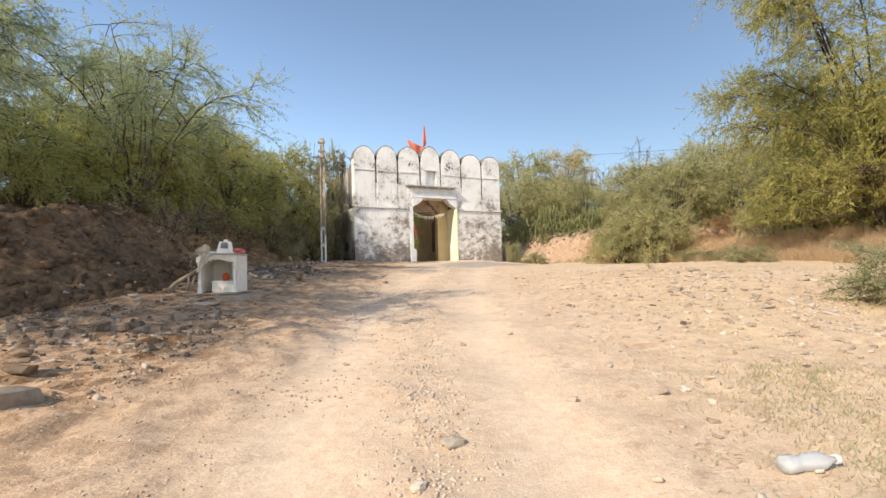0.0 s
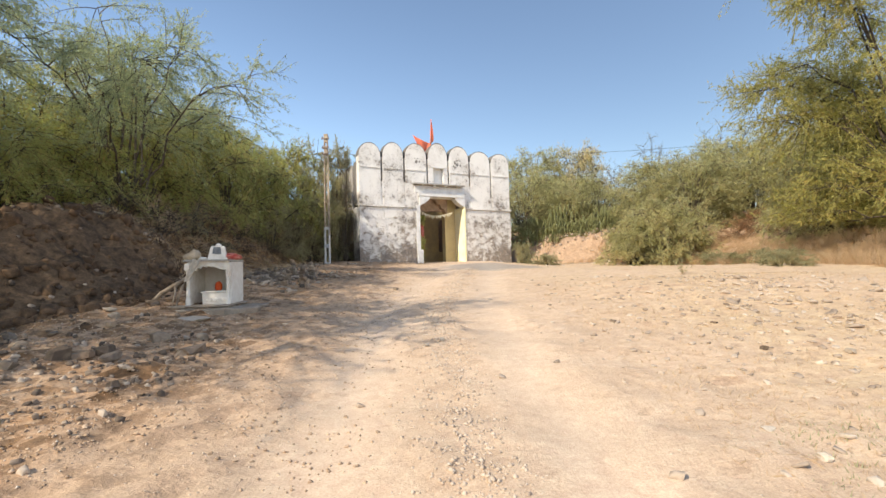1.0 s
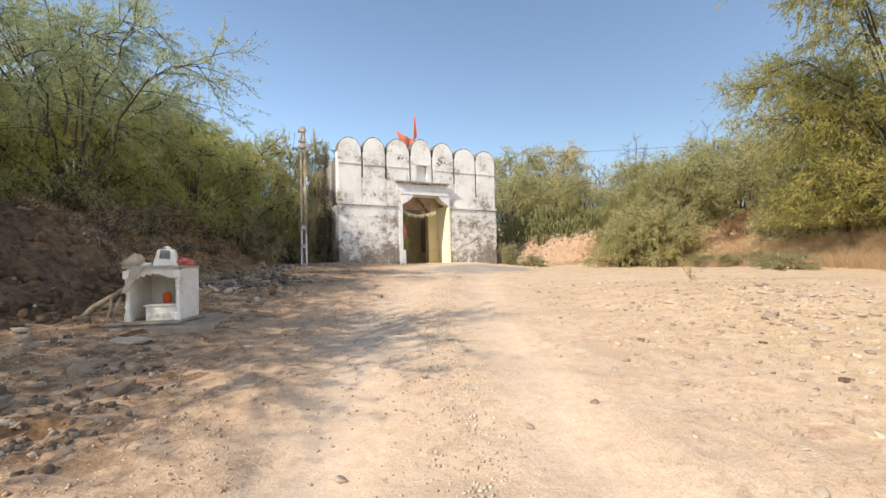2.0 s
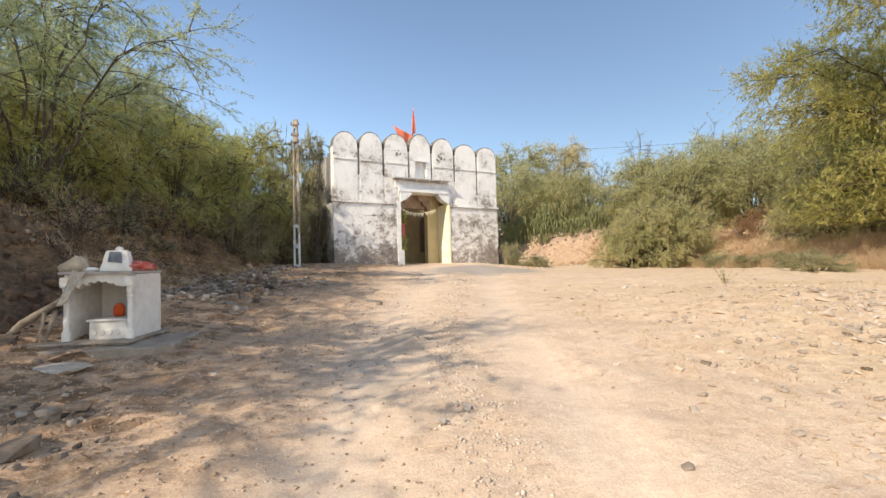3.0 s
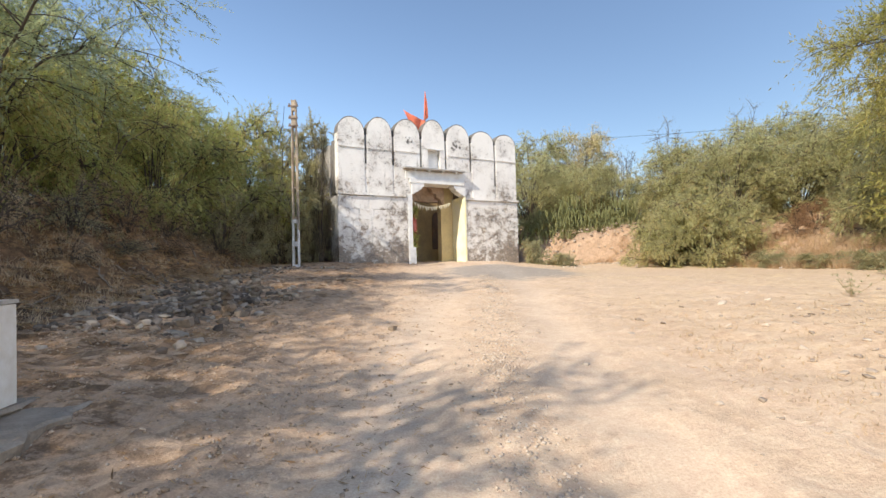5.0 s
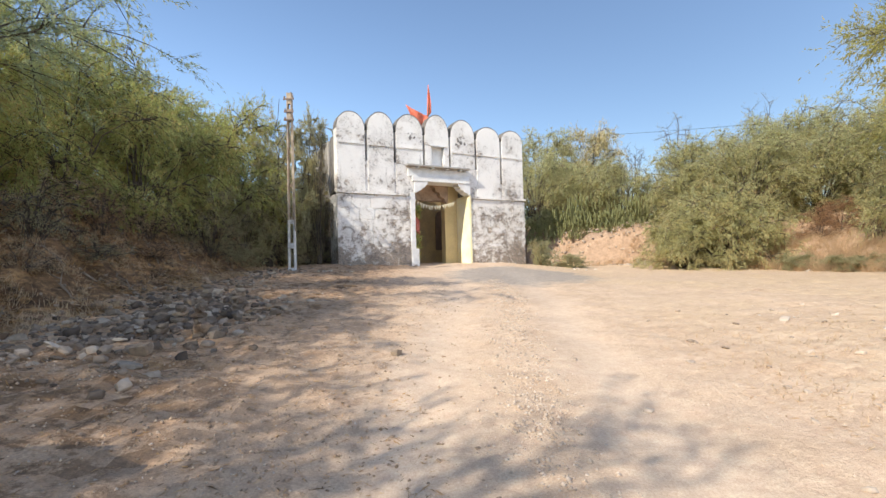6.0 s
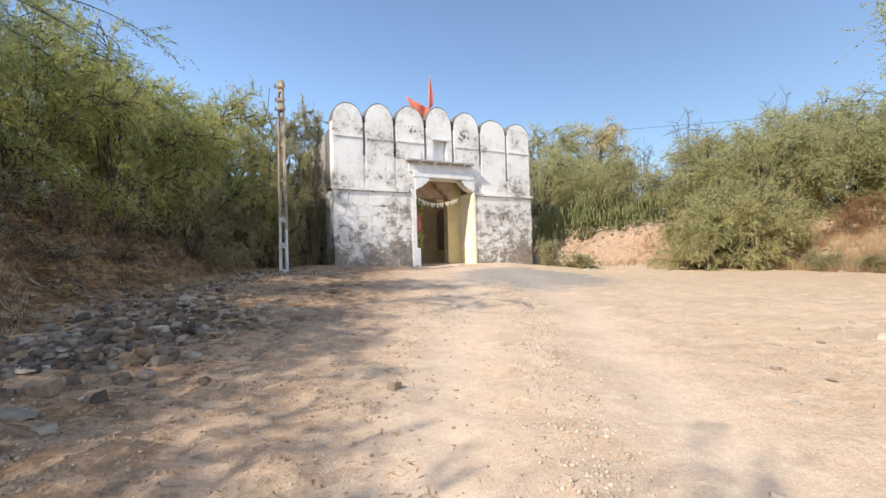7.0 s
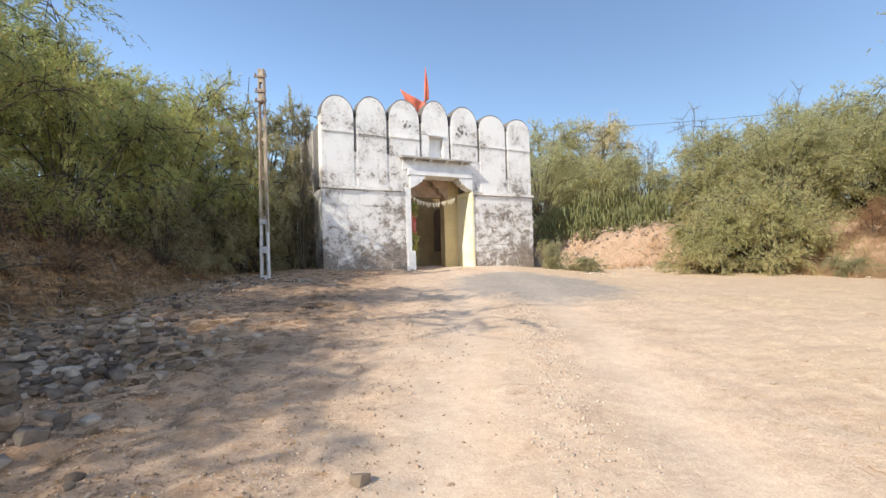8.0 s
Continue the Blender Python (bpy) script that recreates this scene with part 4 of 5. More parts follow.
def grow(seed, R, H, clear, limbs, subs, twigs, leaves, size, inner=0.3, dome=True, slim=0.15, boxy=1.0, droop=0.36, reach=0.42, comb=0.85, rise=1.08, low=-0.45, flare=0.0):
    """A thorn tree or shrub: curved limbs, side branches and twigs with many narrow leaves. Returns the meshes of wood and leaves."""
    rng = np.random.default_rng(seed)
    wood, fine, tp, td = [], [], [], []
    for i in range(limbs):
        a = 2 * np.pi * (i * 0.618 + rng.uniform(-0.1, 0.1))
        el = np.arcsin(rng.uniform(0.03, 0.995)) if dome else np.radians(rng.uniform(12, 86))
        k = rng.uniform(0.80, 1.06)
        wide = R * np.cos(el) ** boxy * k * (1 + flare * (np.sin(el) - 0.5))
        tip = np.array([np.cos(a) * wide, np.sin(a) * wide, clear + (H - clear) * np.sin(el) * k])
        start = np.array([np.cos(a), np.sin(a), 0]) * rng.uniform(0.0, 0.25) * (0.3 if clear > 0.5 else 1.0)
        ctrl = np.array([tip[0] * 0.42, tip[1] * 0.42, max(tip[2] * rise, clear * 0.9 + 0.3)])
        t = np.linspace(0, 1, 9)[:, None]
        p = (1 - t) ** 2 * start + 2 * t * (1 - t) * ctrl + t * t * tip
        p[1:-1] += rng.normal(0, 0.05 * R / 3, (7, 3))
        wood.append((p, np.linspace(0.012 + 0.0042 * H, 0.006, 9)))
        for _ in range(subs):
            s = rng.uniform(inner, 1.0)
            j = min(int(s * 8), 7)
            o = p[j] + (p[j + 1] - p[j]) * (s * 8 - j)
            out = p[j + 1] - p[j]
            d = out / np.linalg.norm(out) * 0.6 + rng.normal(0, 0.75, 3) * np.array([1, 1, 0.62]) + np.array([0, 0, 0.06])
            d /= np.linalg.norm(d)
            L = rng.uniform(0.16, reach) * R
            u = np.linspace(0, 1, 5)[:, None]
            q = o + d * L * u + np.array([0, 0, -droop * L]) * u ** 2
            q[:, 2] = np.maximum(q[:, 2], low)
            fine.append((q, np.linspace(0.015, 0.004, 5)))
            for _ in range(twigs):
                w = rng.uniform(0.2, 1.0)
                jj = min(int(w * 4), 3)
                o2 = q[jj] + (q[jj + 1] - q[jj]) * (w * 4 - jj)
                d2 = d * 0.8 + rng.normal(0, 0.5, 3) + np.array([0, 0, -0.33 * droop])
                tp.append(o2)
                td.append(d2 / np.linalg.norm(d2) * rng.uniform(0.09, 0.2) * R)
    tp, td = np.array(tp), np.array(td)
    n = leaves * len(tp)
    pick = rng.integers(0, len(tp), n)
    u = rng.random((n, 1))
    pos = tp[pick] + td[pick] * u + np.array([0, 0, -0.12]) * np.linalg.norm(td[pick], axis=1)[:, None] * u ** 2 + rng.normal(0, 0.025, (n, 3))
    up = pos[:, 2] > low
    pos, pick = pos[up], pick[up]
    n = len(pos)
    dr = td[pick] / np.linalg.norm(td[pick], axis=1)[:, None] * comb + rng.normal(0, 0.42, (n, 3)) + np.array([0, 0, -0.2])
    dr /= np.linalg.norm(dr, axis=1)[:, None]
    sd = np.cross(dr, np.array([0, 0, 1.0]) + rng.normal(0, 0.55, (n, 3)))
    sd /= np.linalg.norm(sd, axis=1)[:, None] + 1e-9
    ln = size * rng.uniform(0.6, 1.4, (n, 1))
    v = np.stack([pos - sd * ln * slim, pos + sd * ln * slim, pos + dr * ln], 1).reshape(-1, 3)
    bv, bf = tubes(wood, 5)
    fv, ff = tubes(fine, 3)
    bv, bf = np.concatenate([bv, fv]), np.concatenate([bf, ff + len(bv)])
    keep = rng.random(len(tp)) < 0.22
    tv, tf = tubes([(np.stack([a, a + b]), [0.005, 0.002]) for a, b in zip(tp[keep], td[keep])], 3)
    wm = arrays("limbs", np.concatenate([bv, tv]), np.concatenate([bf, tf + len(bv)]), True)
    return wm, arrays("crown", v, np.arange(3 * n).reshape(-1, 3))


KINDS = {
    "tree_a": grow(1, 4.4, 5.8, 1.5, 15, 14, 10, 32, 0.08, 0.3, False, 0.12, 1.0, 0.3),
    "tree_b": grow(2, 5.2, 9.5, 0.6, 46, 24, 9, 17, 0.12, 0.45, True, 0.13, 0.40, 0.5, 0.30, low=0.7, flare=0.8),
    "tree_c": grow(8, 4.4, 6.4, 2.2, 13, 13, 9, 22, 0.085, 0.35, False, 0.12, 1.0, 0.3),
    "tree_d": grow(15, 4.2, 5.6, 1.7, 18, 15, 10, 28, 0.085, 0.3, False, 0.13, 0.8, 0.35),
    "bush_a": grow(3, 3.0, 3.6, 0.0, 24, 12, 8, 15, 0.10, 0.35, True, 0.12, 0.8, 0.5),
    "bush_b": grow(4, 3.0, 3.6, 0.0, 22, 12, 8, 15, 0.10, 0.35, True, 0.12, 0.8, 0.5),
    "bush_c": grow(5, 3.0, 3.8, 0.0, 22, 12, 9, 14, 0.10, 0.35, True, 0.12, 0.8, 0.5),
    "bush_d": grow(9, 3.2, 5.8, 0.0, 34, 11, 9, 17, 0.10, 0.4, True, 0.12, 0.8, 0.5),
    "mat_a": grow(10, 3.0, 3.4, 0.0, 50, 10, 9, 12, 0.125, 0.5, True, 0.12, 0.7, 0.5, 0.32),
    "mat_b": grow(11, 3.0, 3.4, 0.0, 46, 11, 9, 12, 0.125, 0.5, True, 0.12, 0.75, 0.45, 0.34),
    "mat_c": grow(12, 3.8, 6.2, 0.0, 60, 12, 9, 11, 0.135, 0.5, True, 0.12, 0.6, 0.5, 0.28),
    "thin": grow(6, 2.4, 6.4, 0.3, 18, 12, 9, 32, 0.09, low=0.1),
    "bare": grow(13, 2.2, 5.6, 0.2, 16, 10, 9, 3, 0.07, 0.3, False, 0.12, 1.0, 0.15, rise=0.8, low=0.1),
    "brush": grow(14, 0.9, 1.0, 0.0, 18, 6, 5, 6, 0.05, rise=0.9, low=-0.3),
    "weed": grow(7, 0.9, 0.9, 0.0, 22, 7, 6, 14, 0.05, rise=0.85, low=0.02),
}
SIZES = {"tree_a": (4.4, 5.8), "tree_b": (5.2, 9.5), "tree_c": (4.4, 6.4), "tree_d": (4.2, 5.6), "bush_a": (3.0, 3.6), "bush_b": (3.0, 3.6), "bush_c": (3.0, 3.8), "bush_d": (3.2, 5.8), "mat_a": (3.0, 3.4), "mat_b": (3.0, 3.4), "mat_c": (3.8, 6.2), "thin": (2.4, 6.4), "bare": (2.2, 5.6), "brush": (0.9, 1.0), "weed": (0.9, 0.9)}
TINTED = {}


def plant(kind, mat, name, x, y, R, H, turn, label, category, group=""):
    """A plant of one of the kinds, scaled to radius R and height H, rooted in the ground."""
    base = SIZES[kind]
    wood, crown = KINDS[kind]
    if (kind, mat.name) not in TINTED:
        c = crown.copy()
        c.materials.append(mat)
        TINTED[kind, mat.name] = c
    k = R / base[0], R / base[0], H / base[1]
    t = thing(name, pose(x, y, height(x, y) - 0.05, 0, 0, turn) @ Matrix.Diagonal((*k, 1)), label, category, group)
    link_mesh("trunk" if "tree" in kind else "branchwork", wood, WEED if kind == "weed" else BARK, t)
    link_mesh("crown" if "tree" in kind else "foliage", TINTED[kind, mat.name], mat, t)
    return t


THORN, TREE = "dense feathery green thorn bush on the earth bank", "feathery grey-green thorn tree overhanging the shady bank"
for i, (x, y, R, H) in enumerate(((-9.9, 13.9, 2.0, 2.6), (-9.7, 16.4, 2.2, 3.2), (-9.7, 19.0, 2.3, 4.0), (-9.7, 21.8, 2.6, 4.7), (-9.1, 24.8, 2.8, 5.2), (-9.6, 27.8, 2.6, 5.6), (-9.6, 11.6, 1.8, 1.9), (-11.2, 9.6, 2.2, 2.0), (-8.3, 23.2, 1.6, 2.4), (-8.5, 26.4, 1.5, 2.4), (-7.7, 28.4, 1.5, 3.0), (-7.0, 30.4, 1.2, 3.4), (-8.6, 32.6, 2.4, 5.0),
                                  (-11.6, 14.6, 3.0, 4.2), (-12.2, 18.0, 3.2, 5.0), (-12.6, 21.8, 3.4, 5.8), (-13.0, 25.8, 3.6, 6.2), (-13.0, 30.0, 3.4, 6.4), (-13.8, 11.0, 3.0, 3.2), (-17.0, 15.5, 4.2, 5.2))):
    plant("bush_d" if H > 5.4 else ("bush_a", "bush_b", "bush_c")[i % 3], LEAF_DRY if x > -8.55 and y > 22 else LEAF_LEFT, "thorn_bush", x, y, R, H, 67 * i, "dry brown thorn bush beside the gatehouse" if x > -8.55 and y > 22 else THORN, "bush", "thorn bushes on the bank")
# tree_c: added out of view to cast dappled shade on track and bank
for kind, x, y, R, H, turn in (("tree_a", -9.1, 14.8, 4.4, 5.4, 20), ("tree_c", -8.0, 5.0, 4.6, 6.5, 140), ("tree_c", -12.6, 8.0, 4.4, 6.2, 250), ("tree_d", -10.3, 9.3, 3.35, 5.8, 75), ("tree_c", -9.2, 7.0, 2.6, 5.2, 200), ("tree_c", -12.0, 2.6, 3.6, 6.0, 310), ("tree_a", -12.6, 19.6, 3.8, 6.0, 130)):
    plant(kind, LEAF_TREE, "thorn_tree", x, y, R, H, turn, TREE, "tree", "thorn trees on the bank")
plant("thin", LEAF_KHAKI, "khaki_tree", -8.3, 30.9, 2.5, 7.8, 15, "tall khaki leafy tree beside the gatehouse wall", "tree")
plant("thin", LEAF_KHAKI, "dry_tree", -7.3, 31.5, 2.0, 8.5, 40, "tall sparse khaki tree beside the gatehouse wall", "tree")
plant("thin", LEAF_KHAKI, "dry_tree", -8.0, 27.6, 2.0, 6.4, 160, "tall sparse khaki tree beside the gatehouse wall", "tree")

for i in range(32):
    y = 13.4 + 0.42 * i
    plant("brush", (LEAF_RUST, LEAF_DRY, STRAW)[i % 3], "dry_shrub", foot(y) - 1.25 - 0.42 * (i * 3 % 5), y, 0.45 + 0.14 * (i % 4), 0.45 + 0.16 * (i * 2 % 5), 47 * i, "dry brown undergrowth shrub on the littered bank", "shrub", "dry shrubs on the bank")

RIGHT_TREE = "large yellow-green thorn tree with drooping sprays beside the track"
plant("tree_b", LEAF_RIGHT, "thorn_tree", 16.0, 17.8, 5.3, 11.0, 75, RIGHT_TREE, "tree", "thorn trees beside the track")
plant("tree_b", LEAF_RIGHT, "thorn_tree", 18.6, 14.2, 5.3, 10.6, 195, RIGHT_TREE, "tree", "thorn trees beside the track")
plant("tree_b", LEAF_RIGHT, "thorn_tree", 20.6, 23.0, 4.8, 7.4, 300, RIGHT_TREE, "tree", "thorn trees beside the track")
for i, (x, y, R, H) in enumerate(((17.6, 17.6, 2.3, 3.4), (18.6, 15.2, 2.4, 3.6), (18.2, 20.4, 2.2, 3.2))):
    plant(("mat_a", "mat_b")[i % 2], LEAF_RIGHT, "thorn_bush", x, y, R, H, 80 * i, "yellow-green thorn bush under the large tree", "bush", "thorn bushes beside the track")
BUSH = "spreading olive-green thorn bush above a dry earth bank"
for i, (x, y, R, H) in enumerate(((10.6, 29.6, 1.9, 2.6), (12.6, 29.6, 2.6, 3.8), (15.4, 31.8, 3.0, 4.8), (19.6, 32.2, 3.3, 5.2), (23.4, 30.4, 3.6, 5.4), (14.0, 34.2, 3.0, 4.6), (17.4, 35.6, 3.6, 5.6), (20.6, 35.6, 4.0, 6.8), (24.8, 32.5, 4.2, 7.0),
                                  (21.0, 27.0, 2.8, 4.0), (23.5, 20.5, 3.4, 4.8), (17.2, 24.0, 2.4, 4.2), (16.6, 12.4, 1.4, 1.2))):
    plant("mat_c" if H > 4.5 else ("mat_a", "mat_b")[i % 2], LEAF_BUSH, "thorn_bush", x, y, R, H, 53 * i + 20, BUSH, "bush", "thorn bushes beside the track")
for i, (x, y, R, H, mat) in enumerate(((8.0, 46.0, 4.2, 7.4, LEAF_BUSH), (12.2, 46.5, 3.6, 8.0, LEAF_FLOWER), (6.0, 39.5, 3.0, 5.2, LEAF_BUSH), (9.6, 39.8, 3.0, 5.0, LEAF_BUSH), (12.2, 40.2, 2.7, 4.6, LEAF_BUSH), (15.8, 42.5, 2.2, 2.3, LEAF_BUSH))):
    plant("mat_c" if H > 4.5 else ("mat_b", "mat_a")[i % 2], mat, "thorn_bush", x, y, R, H, 71 * i, "olive thorn bush with pale blossom behind the gatehouse" if mat is LEAF_FLOWER else "olive-green thorn bush behind the gatehouse", "bush", "thorn bushes behind the gatehouse")
for x, y, R, H in ((18.6, 44.0, 2.6, 8.2), (20.2, 37.0, 2.0, 8.0), (15.2, 44.5, 2.2, 6.2), (-6.6, 30.6, 1.2, 7.2), (-6.3, 29.4, 0.9, 5.2)):
    plant("bare", LEAF_DRY, "dry_tree", x, y, R, H, 31 * x, "grey half-bare twiggy tree rising behind the bushes", "tree", "bare trees")
plant("bush_c", LEAF_RUST, "dry_bush", 17.4, 28.6, 1.2, 1.5, 60, "rust-brown dead thorn bush on the bank", "bush")
plant("bush_c", LEAF_RUST, "dry_bush", 15.6, 27.6, 0.9, 1.3, 10, "rust-brown dead thorn bush on the bank", "bush")
for x, y, R, H in ((7.3, 8.4, 1.2, 1.15), (4.75, 32.9, 0.8, 1.5), (6.1, 32.0, 1.0, 0.75), (10.6, 17.6, 0.9, 0.6), (7.6, 7.0, 0.9, 0.9), (13.2, 26.0, 0.9, 0.7), (12.3, 28.6, 1.1, 0.8), (11.6, 30.6, 1.0, 0.7), (13.6, 24.0, 1.2, 0.6), (13.0, 21.0, 1.2, 0.7)):
    plant("weed", WEED, "weed_clump", x, y, R, H, 40 * x, "grey-green straggling weed clump on dry ground", "weed", "weed clumps")


def stem_mesh(seed):
    rng = np.random.default_rng(seed)
    side, lean = rng.normal(0, 0.13, 2), rng.normal(0, 0.07, 2)
    t = np.array([0, 0.12, 0.3, 0.65, 0.93, 1.0])
    p = np.minimum(t * 4, 1.0)[:, None] * np.array([side[0], side[1], 0]) + t[:, None] * np.array([lean[0], lean[1], 1.0])
    v, q = tubes([(p, np.array([0.035, 0.042, 0.048, 0.048, 0.038, 0.010]))], 6)
    me = arrays("stem", v, q)
    me.materials.append(CACTUS)
    return me


STEMS = [stem_mesh(s) for s in range(40, 48)]


def spurge(x, y, seed, n, tall):
    """A clump of upright succulent stems that fork upwards."""
    rng = random.Random(seed)
    c = thing("cactus_clump", pose(x, y, height(x, y) - 0.05), "upright green cactus-like spurge clump", "cactus", "spurge hedge behind the bank")
    for _ in range(n):
        low = max(0.0, rng.uniform(-0.2, 0.78)) * tall
        h = min(tall * rng.uniform(0.14, 0.28), tall * 1.05 - low)
        w = rng.uniform(0.5, 0.85)
        link_mesh("stem", rng.choice(STEMS), None, c, "", pose(rng.gauss(0, 0.55), rng.gauss(0, 0.4), low, 0, 0, rng.uniform(0, 360)) @ Matrix.Diagonal((w, w, h, 1)))


for i in range(9):
    spurge(5.4 + 0.9 * i + 0.25 * (i * 7 % 3), 36.4 - 0.1 * i + 0.5 * (i % 2), i + 1, 170, 1.5 + 0.28 * (i * 5 % 4))


# stones
def rock_mesh(seed, flat=0.6):
    """An angular broken stone: the hull of a few random points."""
    rng = random.Random(seed)
    bm = bmesh.new()
    for i in range(11):
        if i < 8:
            d = Vector([(1 if i >> k & 1 else -1) * 0.66 * rng.uniform(0.6, 1.2) for k in range(3)])
        else:
            d = Vector((rng.gauss(0, 1), rng.gauss(0, 1), rng.gauss(0, 1))).normalized() * 0.95
        bm.verts.new((d.x, d.y * 0.75, d.z * flat * 1.2))
    r = bmesh.ops.convex_hull(bm, input=bm.verts[:])
    bmesh.ops.delete(bm, geom=[g for g in r["geom_interior"] if isinstance(g, bmesh.types.BMVert)], context="VERTS")
    bmesh.ops.bevel(bm, geom=bm.edges[:], offset=0.018, segments=1, affect="EDGES")
    me = bpy.data.meshes.new("stone")
    bm.to_mesh(me)
    bm.free()
    return me


ROCKS = [rock_mesh(s, f) for s, f in ((1, 0.5), (2, 0.65), (3, 0.45), (4, 0.8), (5, 0.55), (6, 0.38), (7, 0.6))]


def cobble_mesh(seed, flat):
    """A worn slab of stone with rounded edges."""
    bm = bmesh.new()
    bmesh.ops.create_icosphere(bm, subdivisions=2, radius=1.0)
    for v in bm.verts:
        c = v.co
        n = 1 + 0.42 * noise.noise(c * 1.3 + Vector((seed * 7.0, 0, 0))) + 0.10 * noise.noise(c * 3.5 + Vector((0, seed * 5.0, 0)))
        c = Vector([math.copysign(abs(k) ** 0.62, k) for k in c])
        v.co = Vector((c.x * 0.68, c.y * 0.52, c.z * flat * 0.66)) * n
    me = bpy.data.meshes.new("stone")
    bm.to_mesh(me)
    bm.free()
    return me


COBBLES = [cobble_mesh(s, f) for s, f in ((1, 0.5), (2, 0.42), (3, 0.6), (4, 0.36), (5, 0.48))]
for r in COBBLES:
    r.materials.append(STONE)
PALE_ROCKS = [r.copy() for r in COBBLES]
for r in ROCKS:
    r.materials.append(STONE)
for r in PALE_ROCKS:
    r.materials[0] = STONE_PALE
RNG = random.Random(21)


def stone(x, y, size, pale=False, tilt=12.0, sink=0.25, label="", group="loose stones", z=None, flat=1.0):
    me = RNG.choice(PALE_ROCKS if pale else ROCKS + COBBLES[1:4])
    z = height(x, y) if z is None else z
    m = pose(x, y, z + size * flat * (0.5 - sink), RNG.uniform(-tilt, tilt), RNG.uniform(-tilt, tilt), RNG.uniform(0, 360))
    ob = link_mesh("stone", me, None, None, "", m @ Matrix.Diagonal((size, size, size * flat, 1)))
    return tagged(ob, label or ("pale chalky stone lying on dry earth" if pale else "rough grey-brown stone lying on dry earth"), "stone", group)


for _ in range(70):             # along the foot of the shady bank
    y = RNG.uniform(12.5, 25.0)
    x = foot(y) + RNG.betavariate(1.5, 2.2) * 2.3 - 0.4
    stone(x, y, 0.05 + 0.10 * RNG.random() ** 1.6, RNG.random() < 0.04, 30, flat=0.7)
for _ in range(40):             # the near rubble beside the track
    y = RNG.gauss(6.9, 0.55)
    x = RNG.uniform(-5.9, -3.4)
    stone(x, y, 0.04 + 0.085 * RNG.random() ** 1.5, RNG.random() < 0.03, 22, 0.28, flat=0.9)
for _ in range(34):             # scattered on the field
    stone(RNG.uniform(1.8, 8.0), RNG.uniform(4.5, 13.0), RNG.uniform(0.03, 0.08), RNG.random() < 0.4, 10, 0.42, flat=0.6)
for _ in range(20):             # pale rubble at the road's edge by the pole
    t = RNG.random()
    stone(-6.2 + 2.3 * t, 22.6 + 1.6 * t + RNG.gauss(0, 0.15), RNG.uniform(0.05, 0.12), RNG.random() < 0.6, 20)
for _ in range(16):             # pale lumps along the foot of the far bank
    y = RNG.uniform(22.0, 31.0)
    stone(float(np.interp(y, RIGHT_Y, RIGHT_X)) - 0.3 + RNG.gauss(0, 0.2), y, RNG.uniform(0.06, 0.14), True, 20)
for _ in range(9):
    stone(RNG.gauss(5.7, 0.6), RNG.gauss(30.2, 0.3), RNG.uniform(0.06, 0.13), True, 20)
for x, y, s, p in ((-0.14, 4.5, 0.11, True), (-0.35, 3.95, 0.07, True), (-0.76, 8.07, 0.075, True), (1.91, 5.32, 0.07, True), (1.51, 4.62, 0.045, True), (3.9, 7.4, 0.08, True), (3.1, 7.6, 0.06, False), (-3.46, 16.67, 0.1, True), (-1.68, 13.42, 0.085, False), (-5.2, 8.8, 0.12, True), (-3.99, 7.96, 0.15, False), (-5.05, 9.5, 0.14, False), (-4.9, 9.35, 0.10, False), (-4.0, 7.15, 0.15, False), (-4.4, 7.0, 0.15, False), (-4.15, 7.3, 0.13, False), (-4.25, 7.1, 0.12, False), (-5.0, 8.6, 0.11, True), (10.4, 33.1, 0.5, True), (-0.55, 8.3, 0.07, True), (-2.86, 9.15, 0.09, True), (-3.85, 13.75, 0.14, False), (-4.15, 12.85, 0.15, False), (-4.89, 14.43, 0.17, False), (-4.63, 15.13, 0.13, True), (-4.55, 13.84, 0.16, False), (-1.95, 30.75, 0.11, True)):
    stone(x, y, s, p)
for _ in range(84):             # worn cobbles of the heap at the foot of the bank
    y = RNG.gauss(15.0, 1.2)
    stone(RNG.gauss(-4.75, 0.42) - 0.12 * (y - 15.2), y, 0.045 + 0.075 * RNG.random() ** 1.6, RNG.random() < 0.06, 26, 0.25, flat=0.8)
stone(-3.62, 4.93, 0.30, False, 3, 0.36, "wide flat grey slab lying on dry earth", flat=0.45)
stone(-4.15, 9.02, 0.36, True, 3, 0.38, "wide flat grey slab lying before the shrine", flat=0.35)
stone(-5.36, 17.15, 0.17, True, 8, 0.2, "tan boulder among the rubble", flat=1.2)
stone(-3.41, 7.62, 0.20, False, 6, 0.3, "long flat brown boulder lying on dry earth", flat=0.55)


def cairn(x, y, sizes, seed):
    c = thing("cairn", pose(x, y, height(x, y)), "small cairn of balanced flat stones", "cairn", "cairns")
    rng, z = random.Random(seed), -0.02
    for s in sizes:
        me = rng.choice(COBBLES)
        h = s * 1.0
        link_mesh("stone", me, None, c, "", pose(rng.uniform(-0.02, 0.02), rng.uniform(-0.02, 0.02), z + h * 0.3, rng.uniform(-8, 8), rng.uniform(-8, 8), rng.uniform(0, 360)) @ Matrix.Diagonal((s * 1.05, s * 0.95, h, 1)))
        z += h * 0.58


